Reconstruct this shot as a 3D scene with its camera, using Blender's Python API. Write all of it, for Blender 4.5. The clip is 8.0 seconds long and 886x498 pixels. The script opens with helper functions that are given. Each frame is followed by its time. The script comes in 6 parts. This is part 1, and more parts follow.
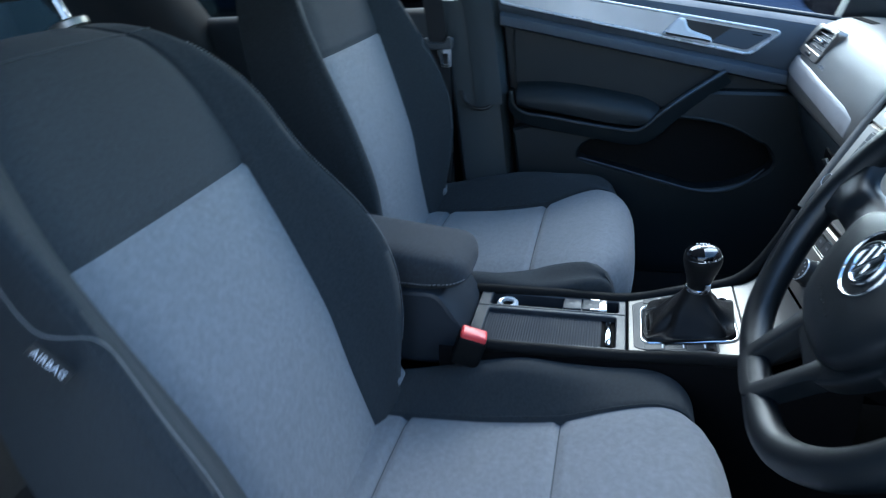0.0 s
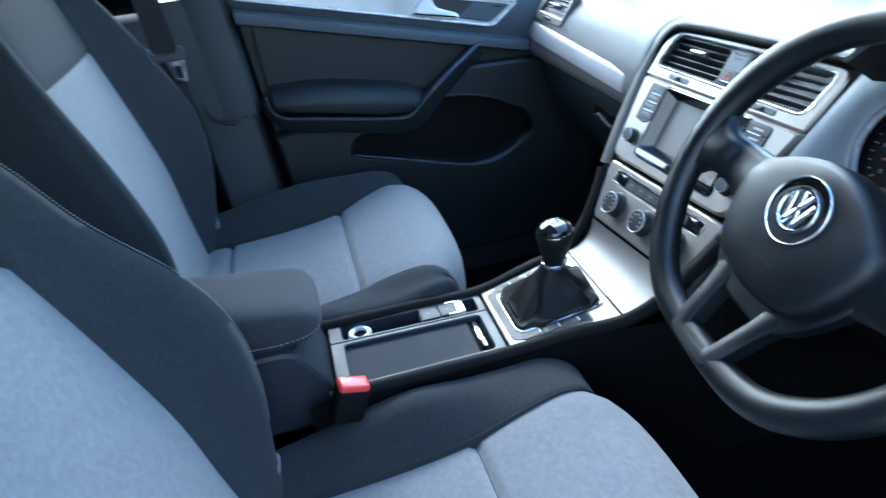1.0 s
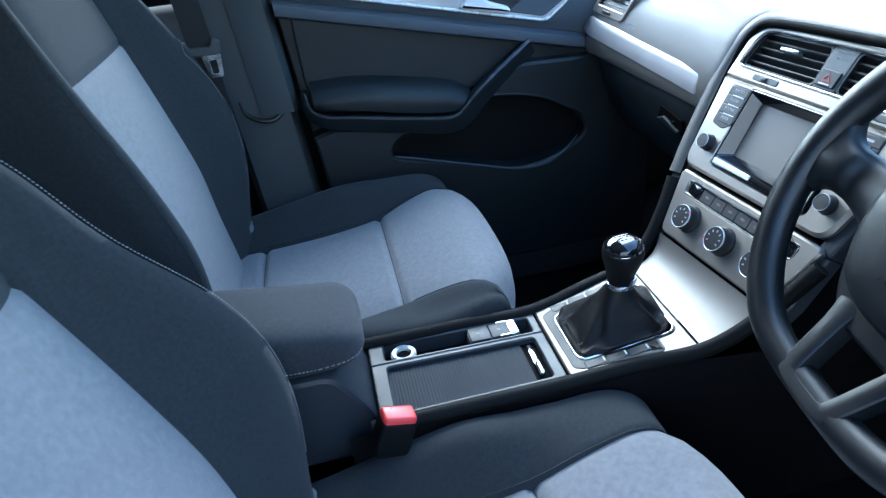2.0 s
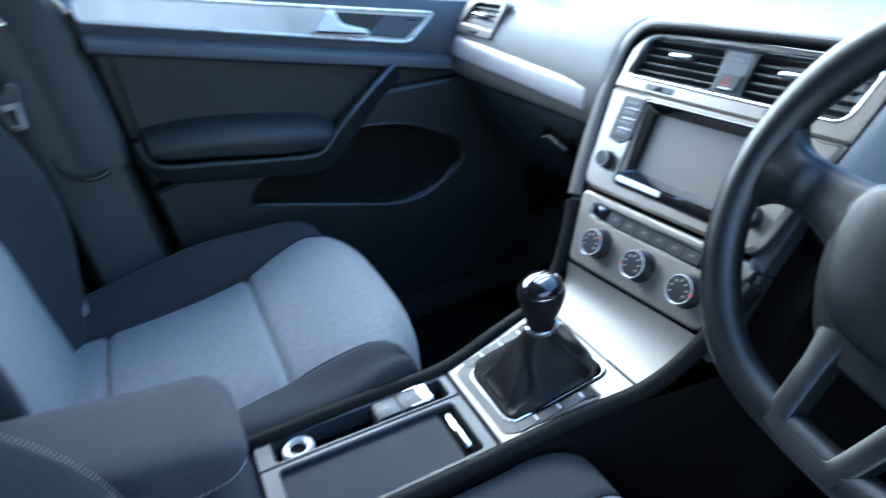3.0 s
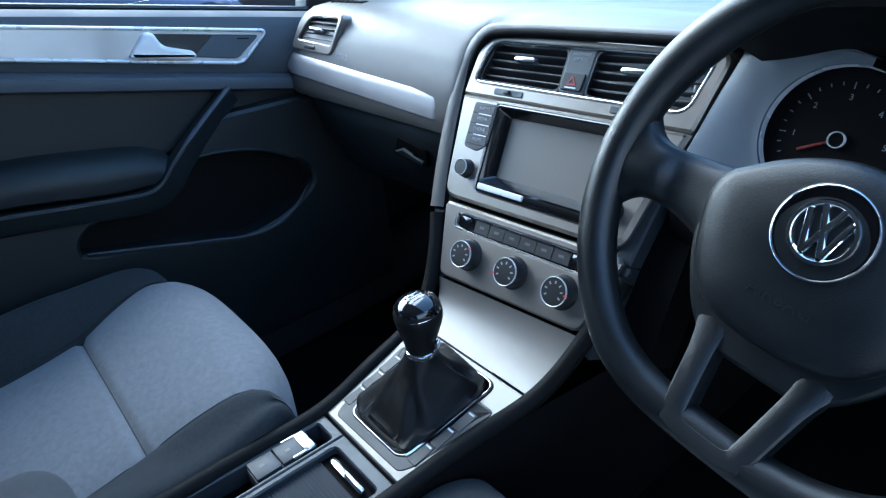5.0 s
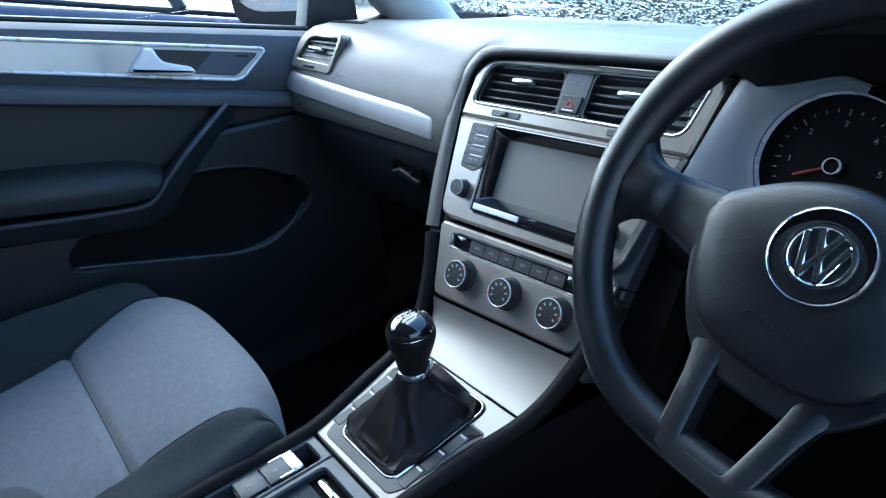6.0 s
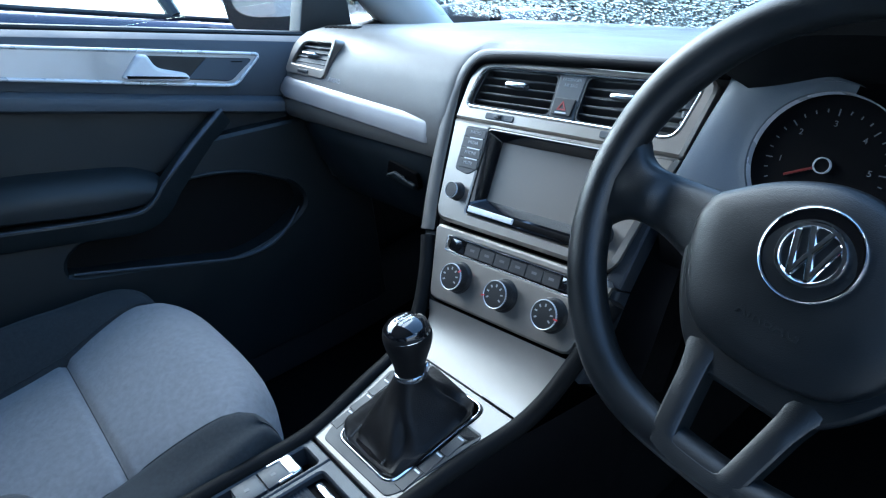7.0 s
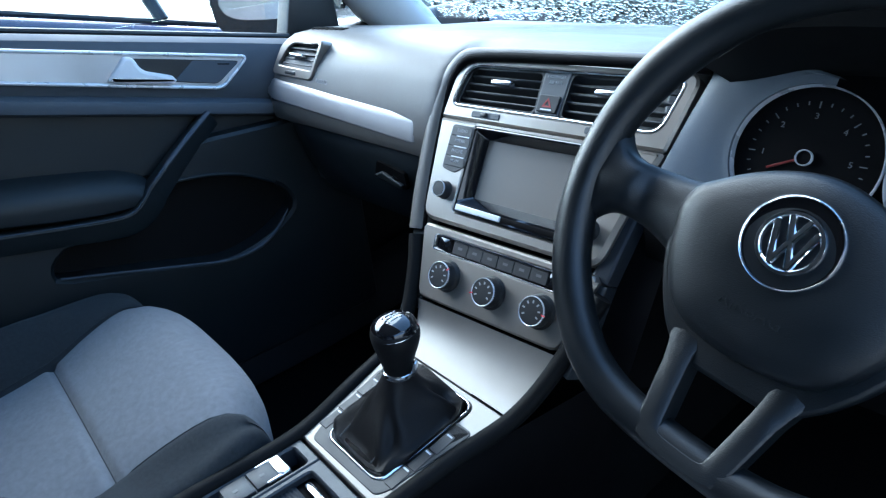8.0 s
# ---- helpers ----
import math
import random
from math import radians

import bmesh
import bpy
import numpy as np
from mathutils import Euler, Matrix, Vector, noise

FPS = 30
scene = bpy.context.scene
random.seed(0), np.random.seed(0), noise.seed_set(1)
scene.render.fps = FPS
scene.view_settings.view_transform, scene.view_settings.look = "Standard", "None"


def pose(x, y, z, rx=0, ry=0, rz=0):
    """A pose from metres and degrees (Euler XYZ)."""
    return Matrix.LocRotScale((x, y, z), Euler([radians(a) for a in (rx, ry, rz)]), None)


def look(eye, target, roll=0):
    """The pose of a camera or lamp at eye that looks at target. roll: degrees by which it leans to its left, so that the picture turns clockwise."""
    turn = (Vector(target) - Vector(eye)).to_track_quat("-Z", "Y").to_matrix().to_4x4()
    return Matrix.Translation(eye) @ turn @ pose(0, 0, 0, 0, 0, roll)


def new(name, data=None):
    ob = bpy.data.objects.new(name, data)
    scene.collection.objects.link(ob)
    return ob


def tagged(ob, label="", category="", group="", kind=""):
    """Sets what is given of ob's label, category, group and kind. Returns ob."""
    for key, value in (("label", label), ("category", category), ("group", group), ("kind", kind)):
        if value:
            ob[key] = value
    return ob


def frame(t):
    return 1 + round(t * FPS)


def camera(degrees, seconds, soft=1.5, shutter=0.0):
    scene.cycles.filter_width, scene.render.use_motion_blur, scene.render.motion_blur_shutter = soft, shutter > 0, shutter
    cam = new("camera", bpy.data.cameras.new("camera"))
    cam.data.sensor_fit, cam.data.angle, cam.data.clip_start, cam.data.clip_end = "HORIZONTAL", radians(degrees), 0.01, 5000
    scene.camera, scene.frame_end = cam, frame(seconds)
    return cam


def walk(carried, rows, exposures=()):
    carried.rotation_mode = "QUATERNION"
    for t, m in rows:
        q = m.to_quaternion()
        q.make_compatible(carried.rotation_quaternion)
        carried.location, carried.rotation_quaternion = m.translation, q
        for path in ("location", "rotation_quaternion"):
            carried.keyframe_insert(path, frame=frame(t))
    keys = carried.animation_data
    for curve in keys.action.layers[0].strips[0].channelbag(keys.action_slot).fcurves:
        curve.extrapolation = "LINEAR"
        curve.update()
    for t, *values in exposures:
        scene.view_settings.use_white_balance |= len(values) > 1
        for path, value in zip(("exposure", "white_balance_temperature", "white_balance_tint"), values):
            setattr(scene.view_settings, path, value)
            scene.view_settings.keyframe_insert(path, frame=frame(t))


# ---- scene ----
cam = camera(69.15, 8.0, soft=1.2, shutter=0.4)
PATH = [
    (0, (0.927, -0.035, 1.175), (-0.794, -0.537, 0.287), -4.50),
    (0.2, (0.8724, -0.0816, 1.1736), (-0.8712, -0.4784, 0.274), -6.74),
    (0.4, (0.8358, -0.1162, 1.1702), (-0.9054, -0.3928, 0.224), -5.58),
    (0.5, (0.821, -0.13, 1.171), (-0.917, -0.356, 0.207), -5.00),
    (0.7, (0.8038, -0.1682, 1.1778), (-0.9538, -0.2244, 0.2222), -4.64),
    (1, (0.791, -0.23, 1.179), (-0.911, 0.116, 0.187), -6.60),
    (1.3, (0.7752, -0.2594, 1.171), (-0.883, 0.2232, 0.1622), -4.18),
    (1.5, (0.751, -0.255, 1.167), (-0.939, 0.123, 0.166), -5.40),
    (1.7, (0.729, -0.244, 1.168), (-0.991, -0.014, 0.174), -7.70),
    (2.8, (0.581, -0.261, 1.124), (-1.089, 0.269, 0.159), -4.40),
    (3, (0.55, -0.239, 1.123), (-1.075, 0.427, 0.166), -7.00),
    (3.2, (0.5258, -0.2336, 1.1202), (-1.0264, 0.5972, 0.17), -6.62),
    (3.5, (0.514, -0.218, 1.113), (-0.949, 0.712, 0.115), -8.10),
    (4, (0.509, -0.21, 1.107), (-0.944, 0.756, 0.13), -8.70),
    (4.5, (0.508, -0.217, 1.109), (-0.92, 0.783, 0.13), -8.30),
    (5.8, (0.5029, -0.2216, 1.1011), (-0.9161, 0.8597, 0.1959), -5.81),
    (6, (0.504, -0.22, 1.101), (-0.921, 0.858, 0.202), -5.70),
    (6.5, (0.504, -0.22, 1.1), (-0.92, 0.86, 0.202), -5.70),
    (7, (0.507, -0.222, 1.102), (-0.913, 0.87, 0.211), -6.10),
    (7.5, (0.507, -0.223, 1.103), (-0.917, 0.863, 0.213), -6.50),
    (8, (0.514, -0.219, 1.095), (-0.896, 0.892, 0.213), -6.50),
]
EXPOSURES = [(0.0, 2.62, 5330, 2), (0.3, 3.25, 5350, 2), (0.5, 3.40, 5400, 2), (1.0, 3.28, 5240, 2), (1.7, 3.16, 5240, 2), (2.8, 3.42, 5290, 2), (3.0, 3.38, 5290, 2), (3.5, 2.98, 5260, 2), (4.5, 2.86, 5180, 2), (6.0, 2.78, 5270, 2), (8.0, 2.78, 5270, 2)]
walk(cam, [(t, look(eye, target, roll)) for t, eye, target, roll in PATH], EXPOSURES)

# ---- light ----
SUN_EL, SUN_ROT = 33.0, 272.0
world = bpy.data.worlds.new("sky")
scene.world = world
world.use_nodes = True
wn = world.node_tree.nodes
sky = wn.new("ShaderNodeTexSky")
sky.sky_type = "NISHITA"
sky.sun_disc = False
sky.sun_elevation = radians(SUN_EL)
sky.sun_rotation = radians(SUN_ROT)
world.node_tree.links.new(sky.outputs[0], wn["Background"].inputs[0])
wn["Background"].inputs[1].default_value = 0.15
sun_data = bpy.data.lights.new("sun", "SUN")
sun_data.energy = 1.45
sun_data.angle = radians(75)
sun_data.color = (1.0, 0.96, 0.9)
sun = new("sun", sun_data)
sun.matrix_world = look((-8.0, 0.3, 5.8), (0, 0, 0.6))

# ---- materials ----


def mat(name, base, rough=0.5, metal=0.0, var=0.12, scale=40.0, fine=600.0, bump=0.0, coat=0.0, sheen=0.0, spec=0.5, big=0.0, rvar=0.08):
    """A painted, woven or moulded surface with variation at two scales and fine relief."""
    m = bpy.data.materials.new(name)
    m.use_nodes = True
    nt = m.node_tree
    b = nt.nodes["Principled BSDF"]
    tc = nt.nodes.new("ShaderNodeTexCoord")
    n1 = nt.nodes.new("ShaderNodeTexNoise")
    n1.inputs["Scale"].default_value = scale
    n1.inputs["Detail"].default_value = 5
    n2 = nt.nodes.new("ShaderNodeTexNoise")
    n2.inputs["Scale"].default_value = fine
    n2.inputs["Detail"].default_value = 3
    for n in (n1, n2):
        nt.links.new(tc.outputs["Object"], n.inputs["Vector"])
    add = nt.nodes.new("ShaderNodeMath")
    add.operation = "ADD"
    nt.links.new(n1.outputs["Fac"], add.inputs[0])
    nt.links.new(n2.outputs["Fac"], add.inputs[1])
    ramp = nt.nodes.new("ShaderNodeMapRange")
    ramp.inputs["From Min"].default_value = 0.7
    ramp.inputs["From Max"].default_value = 1.3
    ramp.inputs["To Min"].default_value = 1 - var
    ramp.inputs["To Max"].default_value = 1 + var
    nt.links.new(add.outputs[0], ramp.inputs["Value"])
    mul = nt.nodes.new("ShaderNodeVectorMath")
    mul.operation = "SCALE"
    mul.inputs[0].default_value = base
    nt.links.new(ramp.outputs[0], mul.inputs["Scale"])
    nt.links.new(mul.outputs[0], b.inputs["Base Color"])
    rr = nt.nodes.new("ShaderNodeMapRange")
    rr.inputs["From Min"].default_value = 0.3
    rr.inputs["From Max"].default_value = 0.7
    rr.inputs["To Min"].default_value = max(0.0, rough - rvar)
    rr.inputs["To Max"].default_value = min(1.0, rough + rvar)
    nt.links.new(n1.outputs["Fac"], rr.inputs["Value"])
    nt.links.new(rr.outputs[0], b.inputs["Roughness"])
    b.inputs["Metallic"].default_value = metal
    b.inputs["Coat Weight"].default_value = coat
    b.inputs["Sheen Weight"].default_value = sheen
    b.inputs["Specular IOR Level"].default_value = spec
    if bump:
        bp = nt.nodes.new("ShaderNodeBump")
        bp.inputs["Strength"].default_value = bump
        bp.inputs["Distance"].default_value = 0.001
        nt.links.new(n2.outputs["Fac"], bp.inputs["Height"])
        nt.links.new(bp.outputs[0], b.inputs["Normal"])
    return m


def pane(name, tint=(0.93, 0.96, 0.95)):
    """Thin clear glass: straight through, with a gloss that grows towards grazing."""
    m = bpy.data.materials.new(name)
    m.use_nodes = True
    nt = m.node_tree
    nt.nodes.remove(nt.nodes["Principled BSDF"])
    tr = nt.nodes.new("ShaderNodeBsdfTransparent")
    tr.inputs[0].default_value = (*tint, 1)
    gl = nt.nodes.new("ShaderNodeBsdfGlossy")
    gl.inputs["Roughness"].default_value = 0.02
    lw = nt.nodes.new("ShaderNodeLayerWeight")
    lw.inputs["Blend"].default_value = 0.5
    pw = nt.nodes.new("ShaderNodeMath")
    pw.operation = "POWER"
    pw.inputs[1].default_value = 4.0
    nt.links.new(lw.outputs["Facing"], pw.inputs[0])
    fr = nt.nodes.new("ShaderNodeMath")
    fr.operation = "MULTIPLY_ADD"
    fr.inputs[1].default_value = 0.5
    fr.inputs[2].default_value = 0.02
    nt.links.new(pw.outputs[0], fr.inputs[0])
    mx = nt.nodes.new("ShaderNodeMixShader")
    nt.links.new(fr.outputs[0], mx.inputs[0])
    nt.links.new(tr.outputs[0], mx.inputs[1])
    nt.links.new(gl.outputs[0], mx.inputs[2])
    nt.links.new(mx.outputs[0], nt.nodes["Material Output"].inputs["Surface"])
    return m


def glass(name, rough=0.0, tint=(1, 1, 1)):
    m = bpy.data.materials.new(name)
    m.use_nodes = True
    b = m.node_tree.nodes["Principled BSDF"]
    b.inputs["Base Color"].default_value = (*tint, 1)
    b.inputs["Transmission Weight"].default_value = 1
    b.inputs["Roughness"].default_value = rough
    b.inputs["IOR"].default_value = 1.45
    return m


FABRIC_LIGHT = mat("woven light fabric", (0.172, 0.178, 0.190), 0.9, var=0.20, scale=125, fine=1700, bump=0.5, sheen=0.25, spec=0.2)
FABRIC_DARK = mat("woven dark fabric", (0.0300, 0.0340, 0.0370), 0.9, var=0.3, scale=220, fine=1500, bump=0.5, sheen=0.06, spec=0.2)
FABRIC_MID = mat("woven charcoal fabric", (0.0355, 0.0400, 0.0435), 0.9, var=0.3, scale=220, fine=1500, bump=0.5, sheen=0.06, spec=0.2)
# dark cloth paled: light on upward faces is put into the tone
FABRIC_LID = mat("woven dark fabric, lit tone", (0.040, 0.044, 0.049), 0.9, var=0.3, scale=220, fine=1500, bump=0.5, sheen=0.08, spec=0.2)
THREAD = mat("grey stitching thread", (0.25, 0.25, 0.25), 0.8, fine=2500, bump=0.4)
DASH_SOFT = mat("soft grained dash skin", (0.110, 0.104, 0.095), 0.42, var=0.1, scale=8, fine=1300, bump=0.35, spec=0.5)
PLASTIC = mat("black grained plastic", (0.010, 0.011, 0.012), 0.42, var=0.15, scale=12, fine=1200, bump=0.3)
PLASTIC_GREY = mat("grey moulded plastic", (0.058, 0.064, 0.069), 0.42, var=0.12, scale=10, fine=1200, bump=0.25)
CONSOLE = mat("charcoal console plastic", (0.0255, 0.0305, 0.0375), 0.38, var=0.12, scale=12, fine=1400, bump=0.2)
# pale non-metal coat stands in for light reflected by the chrome lever
LEVER_SHINE = mat("lever chrome, shine in the colour", (0.78, 0.79, 0.81), 0.35, var=0.03)
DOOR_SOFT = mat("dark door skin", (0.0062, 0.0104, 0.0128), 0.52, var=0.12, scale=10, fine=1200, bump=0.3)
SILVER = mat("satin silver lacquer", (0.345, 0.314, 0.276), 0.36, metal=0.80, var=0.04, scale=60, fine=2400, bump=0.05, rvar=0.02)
# darker copy of the silver: weaker reflections on apron and gear plate, as colour
SILVER_DIMMED = mat("satin silver lacquer, dimmed", (0.225, 0.212, 0.195), 0.44, metal=0.70, var=0.04, scale=60, fine=2400, bump=0.05, rvar=0.02)
SILVER_STRIP = mat("satin silver strip lacquer", (0.345, 0.335, 0.335), 0.45, metal=0.55, var=0.05, scale=30, fine=2400, bump=0.06)
SURROUND = mat("satin grey surround plastic", (0.115, 0.132, 0.150), 0.32, var=0.1, scale=10, fine=1200, bump=0.2)
BOWL = mat("grey bowl plastic", (0.019, 0.0185, 0.017), 0.5, var=0.1, scale=10, fine=1200, bump=0.2)
# door skin paled: window light on the upper faces is in the colour
PAD_LIT = mat("blue-grey door skin, lit tone", (0.0728, 0.0858, 0.1040), 0.7, var=0.1, scale=10, fine=1200, bump=0.25, spec=0.35)
SILVER_DOOR = mat("brushed silver trim", (0.60, 0.62, 0.64), 0.36, metal=0.75, var=0.05, scale=20, fine=2000, bump=0.05)
CHROME = mat("polished chrome", (0.85, 0.86, 0.88), 0.06, metal=1, var=0.02, rvar=0.03)
CHROME_SATIN = mat("satin chrome", (0.72, 0.73, 0.75), 0.2, metal=1, var=0.03)
GLOSS = mat("gloss black", (0.006, 0.006, 0.007), 0.06, var=0.05, coat=0.6, rvar=0.03)
BADGE_BLACK = mat("gloss black badge field", (0.004, 0.004, 0.0045), 0.10, var=0.05, spec=0.3, rvar=0.02)
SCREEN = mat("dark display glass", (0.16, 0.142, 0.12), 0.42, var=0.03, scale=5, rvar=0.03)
LEATHER = mat("black leather", (0.006, 0.006, 0.0065), 0.5, var=0.2, scale=60, fine=900, bump=0.4, spec=0.22)
WHEEL_SKIN = mat("black moulded wheel skin", (0.0036, 0.0053, 0.0068), 0.38, var=0.12, scale=14, fine=1100, bump=0.24)
CARPET = mat("black carpet", (0.005, 0.0055, 0.006), 0.95, var=0.4, scale=120, fine=900, bump=0.8, spec=0.05)
RED = mat("red plastic", (0.75, 0.06, 0.06), 0.35, var=0.05)
WHITE_INK = mat("white print", (0.75, 0.77, 0.8), 0.5, var=0.03)
GREY_INK = mat("grey print", (0.32, 0.33, 0.34), 0.5, var=0.03)
FAINT_INK = mat("faint grey print", (0.11, 0.112, 0.115), 0.5, var=0.03)
DIAL_INK = mat("dim dial print", (0.13, 0.135, 0.14), 0.5, var=0.03)
DULL_RED = mat("dull red print", (0.30, 0.03, 0.03), 0.5, var=0.05)
KEY_GREY = mat("dark grey key plastic", (0.026, 0.026, 0.027), 0.45, var=0.1, scale=12, fine=1400, bump=0.15)
NEEDLE = mat("red needle", (0.13, 0.016, 0.013), 0.4)
RIBBED = mat("dull ribbed plastic", (0.030, 0.034, 0.040), 0.7, var=0.12, scale=12, fine=1400, bump=0.2, spec=0.25)
# black of gaps and print; also stands in for shade low in the cabin
HOLE = mat("matt black plastic, shade in the tone", (0.003, 0.003, 0.0035), 0.7, spec=0.06)
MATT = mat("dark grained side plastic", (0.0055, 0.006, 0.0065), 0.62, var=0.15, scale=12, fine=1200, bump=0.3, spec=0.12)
# pale colour stands in for the shine of bright rings and edges
BRIGHT = mat("silver edges, shine in the colour", (0.72, 0.74, 0.77), 0.3, metal=0.35, var=0.03)
PILLAR_TRIM = mat("blue-grey pillar plastic", (0.043, 0.054, 0.060), 0.5, var=0.08, scale=10, fine=1200, bump=0.2)
PALE_TRIM = mat("pale pillar plastic", (0.72, 0.72, 0.70), 0.6, var=0.05, scale=10, fine=1200, bump=0.2)
HEADLINER = mat("pale headliner cloth", (0.42, 0.42, 0.41), 0.95, var=0.08, scale=150, fine=1200, bump=0.3)
BELT = mat("black woven webbing", (0.014, 0.015, 0.017), 0.7, var=0.2, scale=300, fine=1500, bump=0.5)
BLUE_PAINT = mat("dark blue metallic paint", (0.02, 0.022, 0.045), 0.2, metal=0.3, coat=0.9, var=0.06)
GLASS = pane("clear glass")
TINTED = pane("tinted glass", (0.09, 0.115, 0.13))
WATER = glass("water", 0.0)
MIRROR = mat("mirror glass", (0.9, 0.9, 0.9), 0.01, metal=1, var=0.0, rvar=0.0)
ASPHALT = mat("wet pale concrete", (0.21, 0.21, 0.205), 0.35, var=0.5, scale=3, fine=120, bump=0.6)
HEDGE = mat("dull hedge leaves", (0.085, 0.095, 0.085), 0.6, var=0.6, scale=4, fine=30, bump=0.5)

WALL_STONE = mat("grey rendered wall", (0.31, 0.32, 0.33), 0.9, var=0.15, scale=2, fine=60, bump=0.3)

# ---- mesh helpers ----


def part(name, bm, material, parent=None, label="", smooth=40.0):
    """Links a bmesh as one mesh object under a thing or a part."""
    bmesh.ops.recalc_face_normals(bm, faces=bm.faces)
    me = bpy.data.meshes.new(name)
    bm.to_mesh(me)
    bm.free()
    me.materials.append(material)
    if smooth:
        me.shade_smooth()
        me.set_sharp_from_angle(angle=radians(smooth))
    for p in me.polygons:
        if p.loop_total > 4:
            p.use_smooth = False
    ob = new(name, me)
    hang(ob, parent)
    if label:
        ob["label"] = label
    return ob


def hang(ob, parent):
    """Parents a part that was modelled in place."""
    if parent is not None:
        ob.parent = parent
        if parent.data is None:
            ob.matrix_parent_inverse = Matrix.Translation(-parent.location)


def root(name, at, label, category, group="", kind=""):
    """An empty at the base of a thing; parts are modelled in place and shifted back by it."""
    ob = new(name)
    ob.empty_display_size = 0.05
    ob.location = at
    return tagged(ob, label, category, group, kind)


def axes(o, x, y, z):
    """A frame from an origin and three axes."""
    m = Matrix.Identity(4)
    for i, a in enumerate((x, y, z)):
        m.col[i] = (*a, 0)
    m.col[3] = (*o, 1)
    return m


def rbox(bm, lo, hi, m=None, r=0.004, seg=2):
    """A box with rounded edges between two corners."""
    b = bmesh.new()
    bmesh.ops.create_cube(b, size=1)
    lo, hi = Vector(lo), Vector(hi)
    for v in b.verts:
        v.co = Vector([lo[i] + (v.co[i] + 0.5) * (hi[i] - lo[i]) for i in range(3)])
    if r:
        bmesh.ops.bevel(b, geom=b.edges[:], offset=r, segments=seg, profile=0.5, affect="EDGES", clamp_overlap=True)
    join(bm, b, m)
    return bm


def join(bm, b, m=None):
    b.verts.ensure_lookup_table()
    vs = [bm.verts.new(m @ v.co if m else v.co) for v in b.verts]
    for f in b.faces:
        try:
            bm.faces.new([vs[v.index] for v in f.verts])
        except ValueError:
            pass
    b.free()
    return bm


def fillet(pts, r, seg=5):
    """A polygon with rounded corners; r is one radius or one for each corner."""
    out, n = [], len(pts)
    for i in range(n):
        ri = r[i] if isinstance(r, (list, tuple)) else r
        p, a, b = Vector(pts[i]), Vector(pts[i - 1]), Vector(pts[(i + 1) % n])
        da, db = (a - p), (b - p)
        ri = min(ri, da.length * 0.49, db.length * 0.49)
        if ri <= 1e-5:
            out += [p.copy()] * (seg + 1)
            continue
        s, e = p + da.normalized() * ri, p + db.normalized() * ri
        for k in range(seg + 1):
            t = k / seg
            out.append(s * (1 - t) ** 2 + p * 2 * t * (1 - t) + e * t * t)
    return out


def dedupe(pts):
    out = []
    for p in pts:
        if not out or (p - out[-1]).length > 1e-6:
            out.append(p)
    if (out[0] - out[-1]).length < 1e-6:
        out.pop()
    return out


def prism(bm, pts, z0, z1, m=None, bevel=0.0, seg=2):
    """A flat polygon made solid from z0 to z1, its upper edge rounded."""
    pts = dedupe([Vector(p) for p in pts])
    c = sum(pts, Vector((0, 0))) / len(pts)
    rings = [[Vector((p.x, p.y, z0)) for p in pts]]
    steps = [0.0] if not bevel else [k / seg for k in range(seg + 1)]
    for t in steps:
        a = t * math.pi / 2
        ins, up = bevel * (1 - math.cos(a)), bevel * math.sin(a)
        ring = []
        for i, p in enumerate(pts):
            d1, d2 = (p - pts[i - 1]), (pts[(i + 1) % len(pts)] - p)
            nrm = Vector((d1.y + d2.y, -d1.x - d2.x))
            nrm = nrm.normalized() if nrm.length > 1e-9 else Vector((0, 0))
            q = p - nrm * ins * ORIENT(pts)
            ring.append(Vector((q.x, q.y, z1 - bevel + up)))
        rings.append(ring)
    return loft(bm, rings, True, True, m)


def ORIENT(pts):
    a = sum(pts[i - 1].x * p.y - p.x * pts[i - 1].y for i, p in enumerate(pts))
    return 1.0 if a > 0 else -1.0


def loft(bm, rings, closed=True, caps=False, m=None, around=False):
    """Quads between rings of points. closed: each ring is a loop; around: the last ring joins the first."""
    vs = [[bm.verts.new(m @ p if m else p) for p in ring] for ring in rings]
    n = len(vs[0])
    pairs = list(zip(vs, vs[1:])) + ([(vs[-1], vs[0])] if around else [])
    for a, b in pairs:
        for i in range(n if closed else n - 1):
            j = (i + 1) % n
            try:
                bm.faces.new((a[i], a[j], b[j], b[i]))
            except ValueError:
                pass
    if caps:
        bm.faces.new(vs[0][::-1])
        bm.faces.new(vs[-1])
    return bm


def star(poly, c, n):
    """Where n rays from c meet a polygon."""
    poly = [Vector(p) for p in poly]
    out = []
    for k in range(n):
        a = 2 * math.pi * k / n
        d = Vector((math.cos(a), math.sin(a)))
        best = None
        for i, p in enumerate(poly):
            q = poly[i - 1]
            e = q - p
            den = d.x * e.y - d.y * e.x
            if abs(den) < 1e-12:
                continue
            w = p - c
            t = (w.x * e.y - w.y * e.x) / den
            s = (w.x * d.y - w.y * d.x) / den
            if t > 0 and -1e-6 <= s <= 1 + 1e-6 and (best is None or t > best):
                best = t
        out.append(c + d * (best or 0.01))
    return out


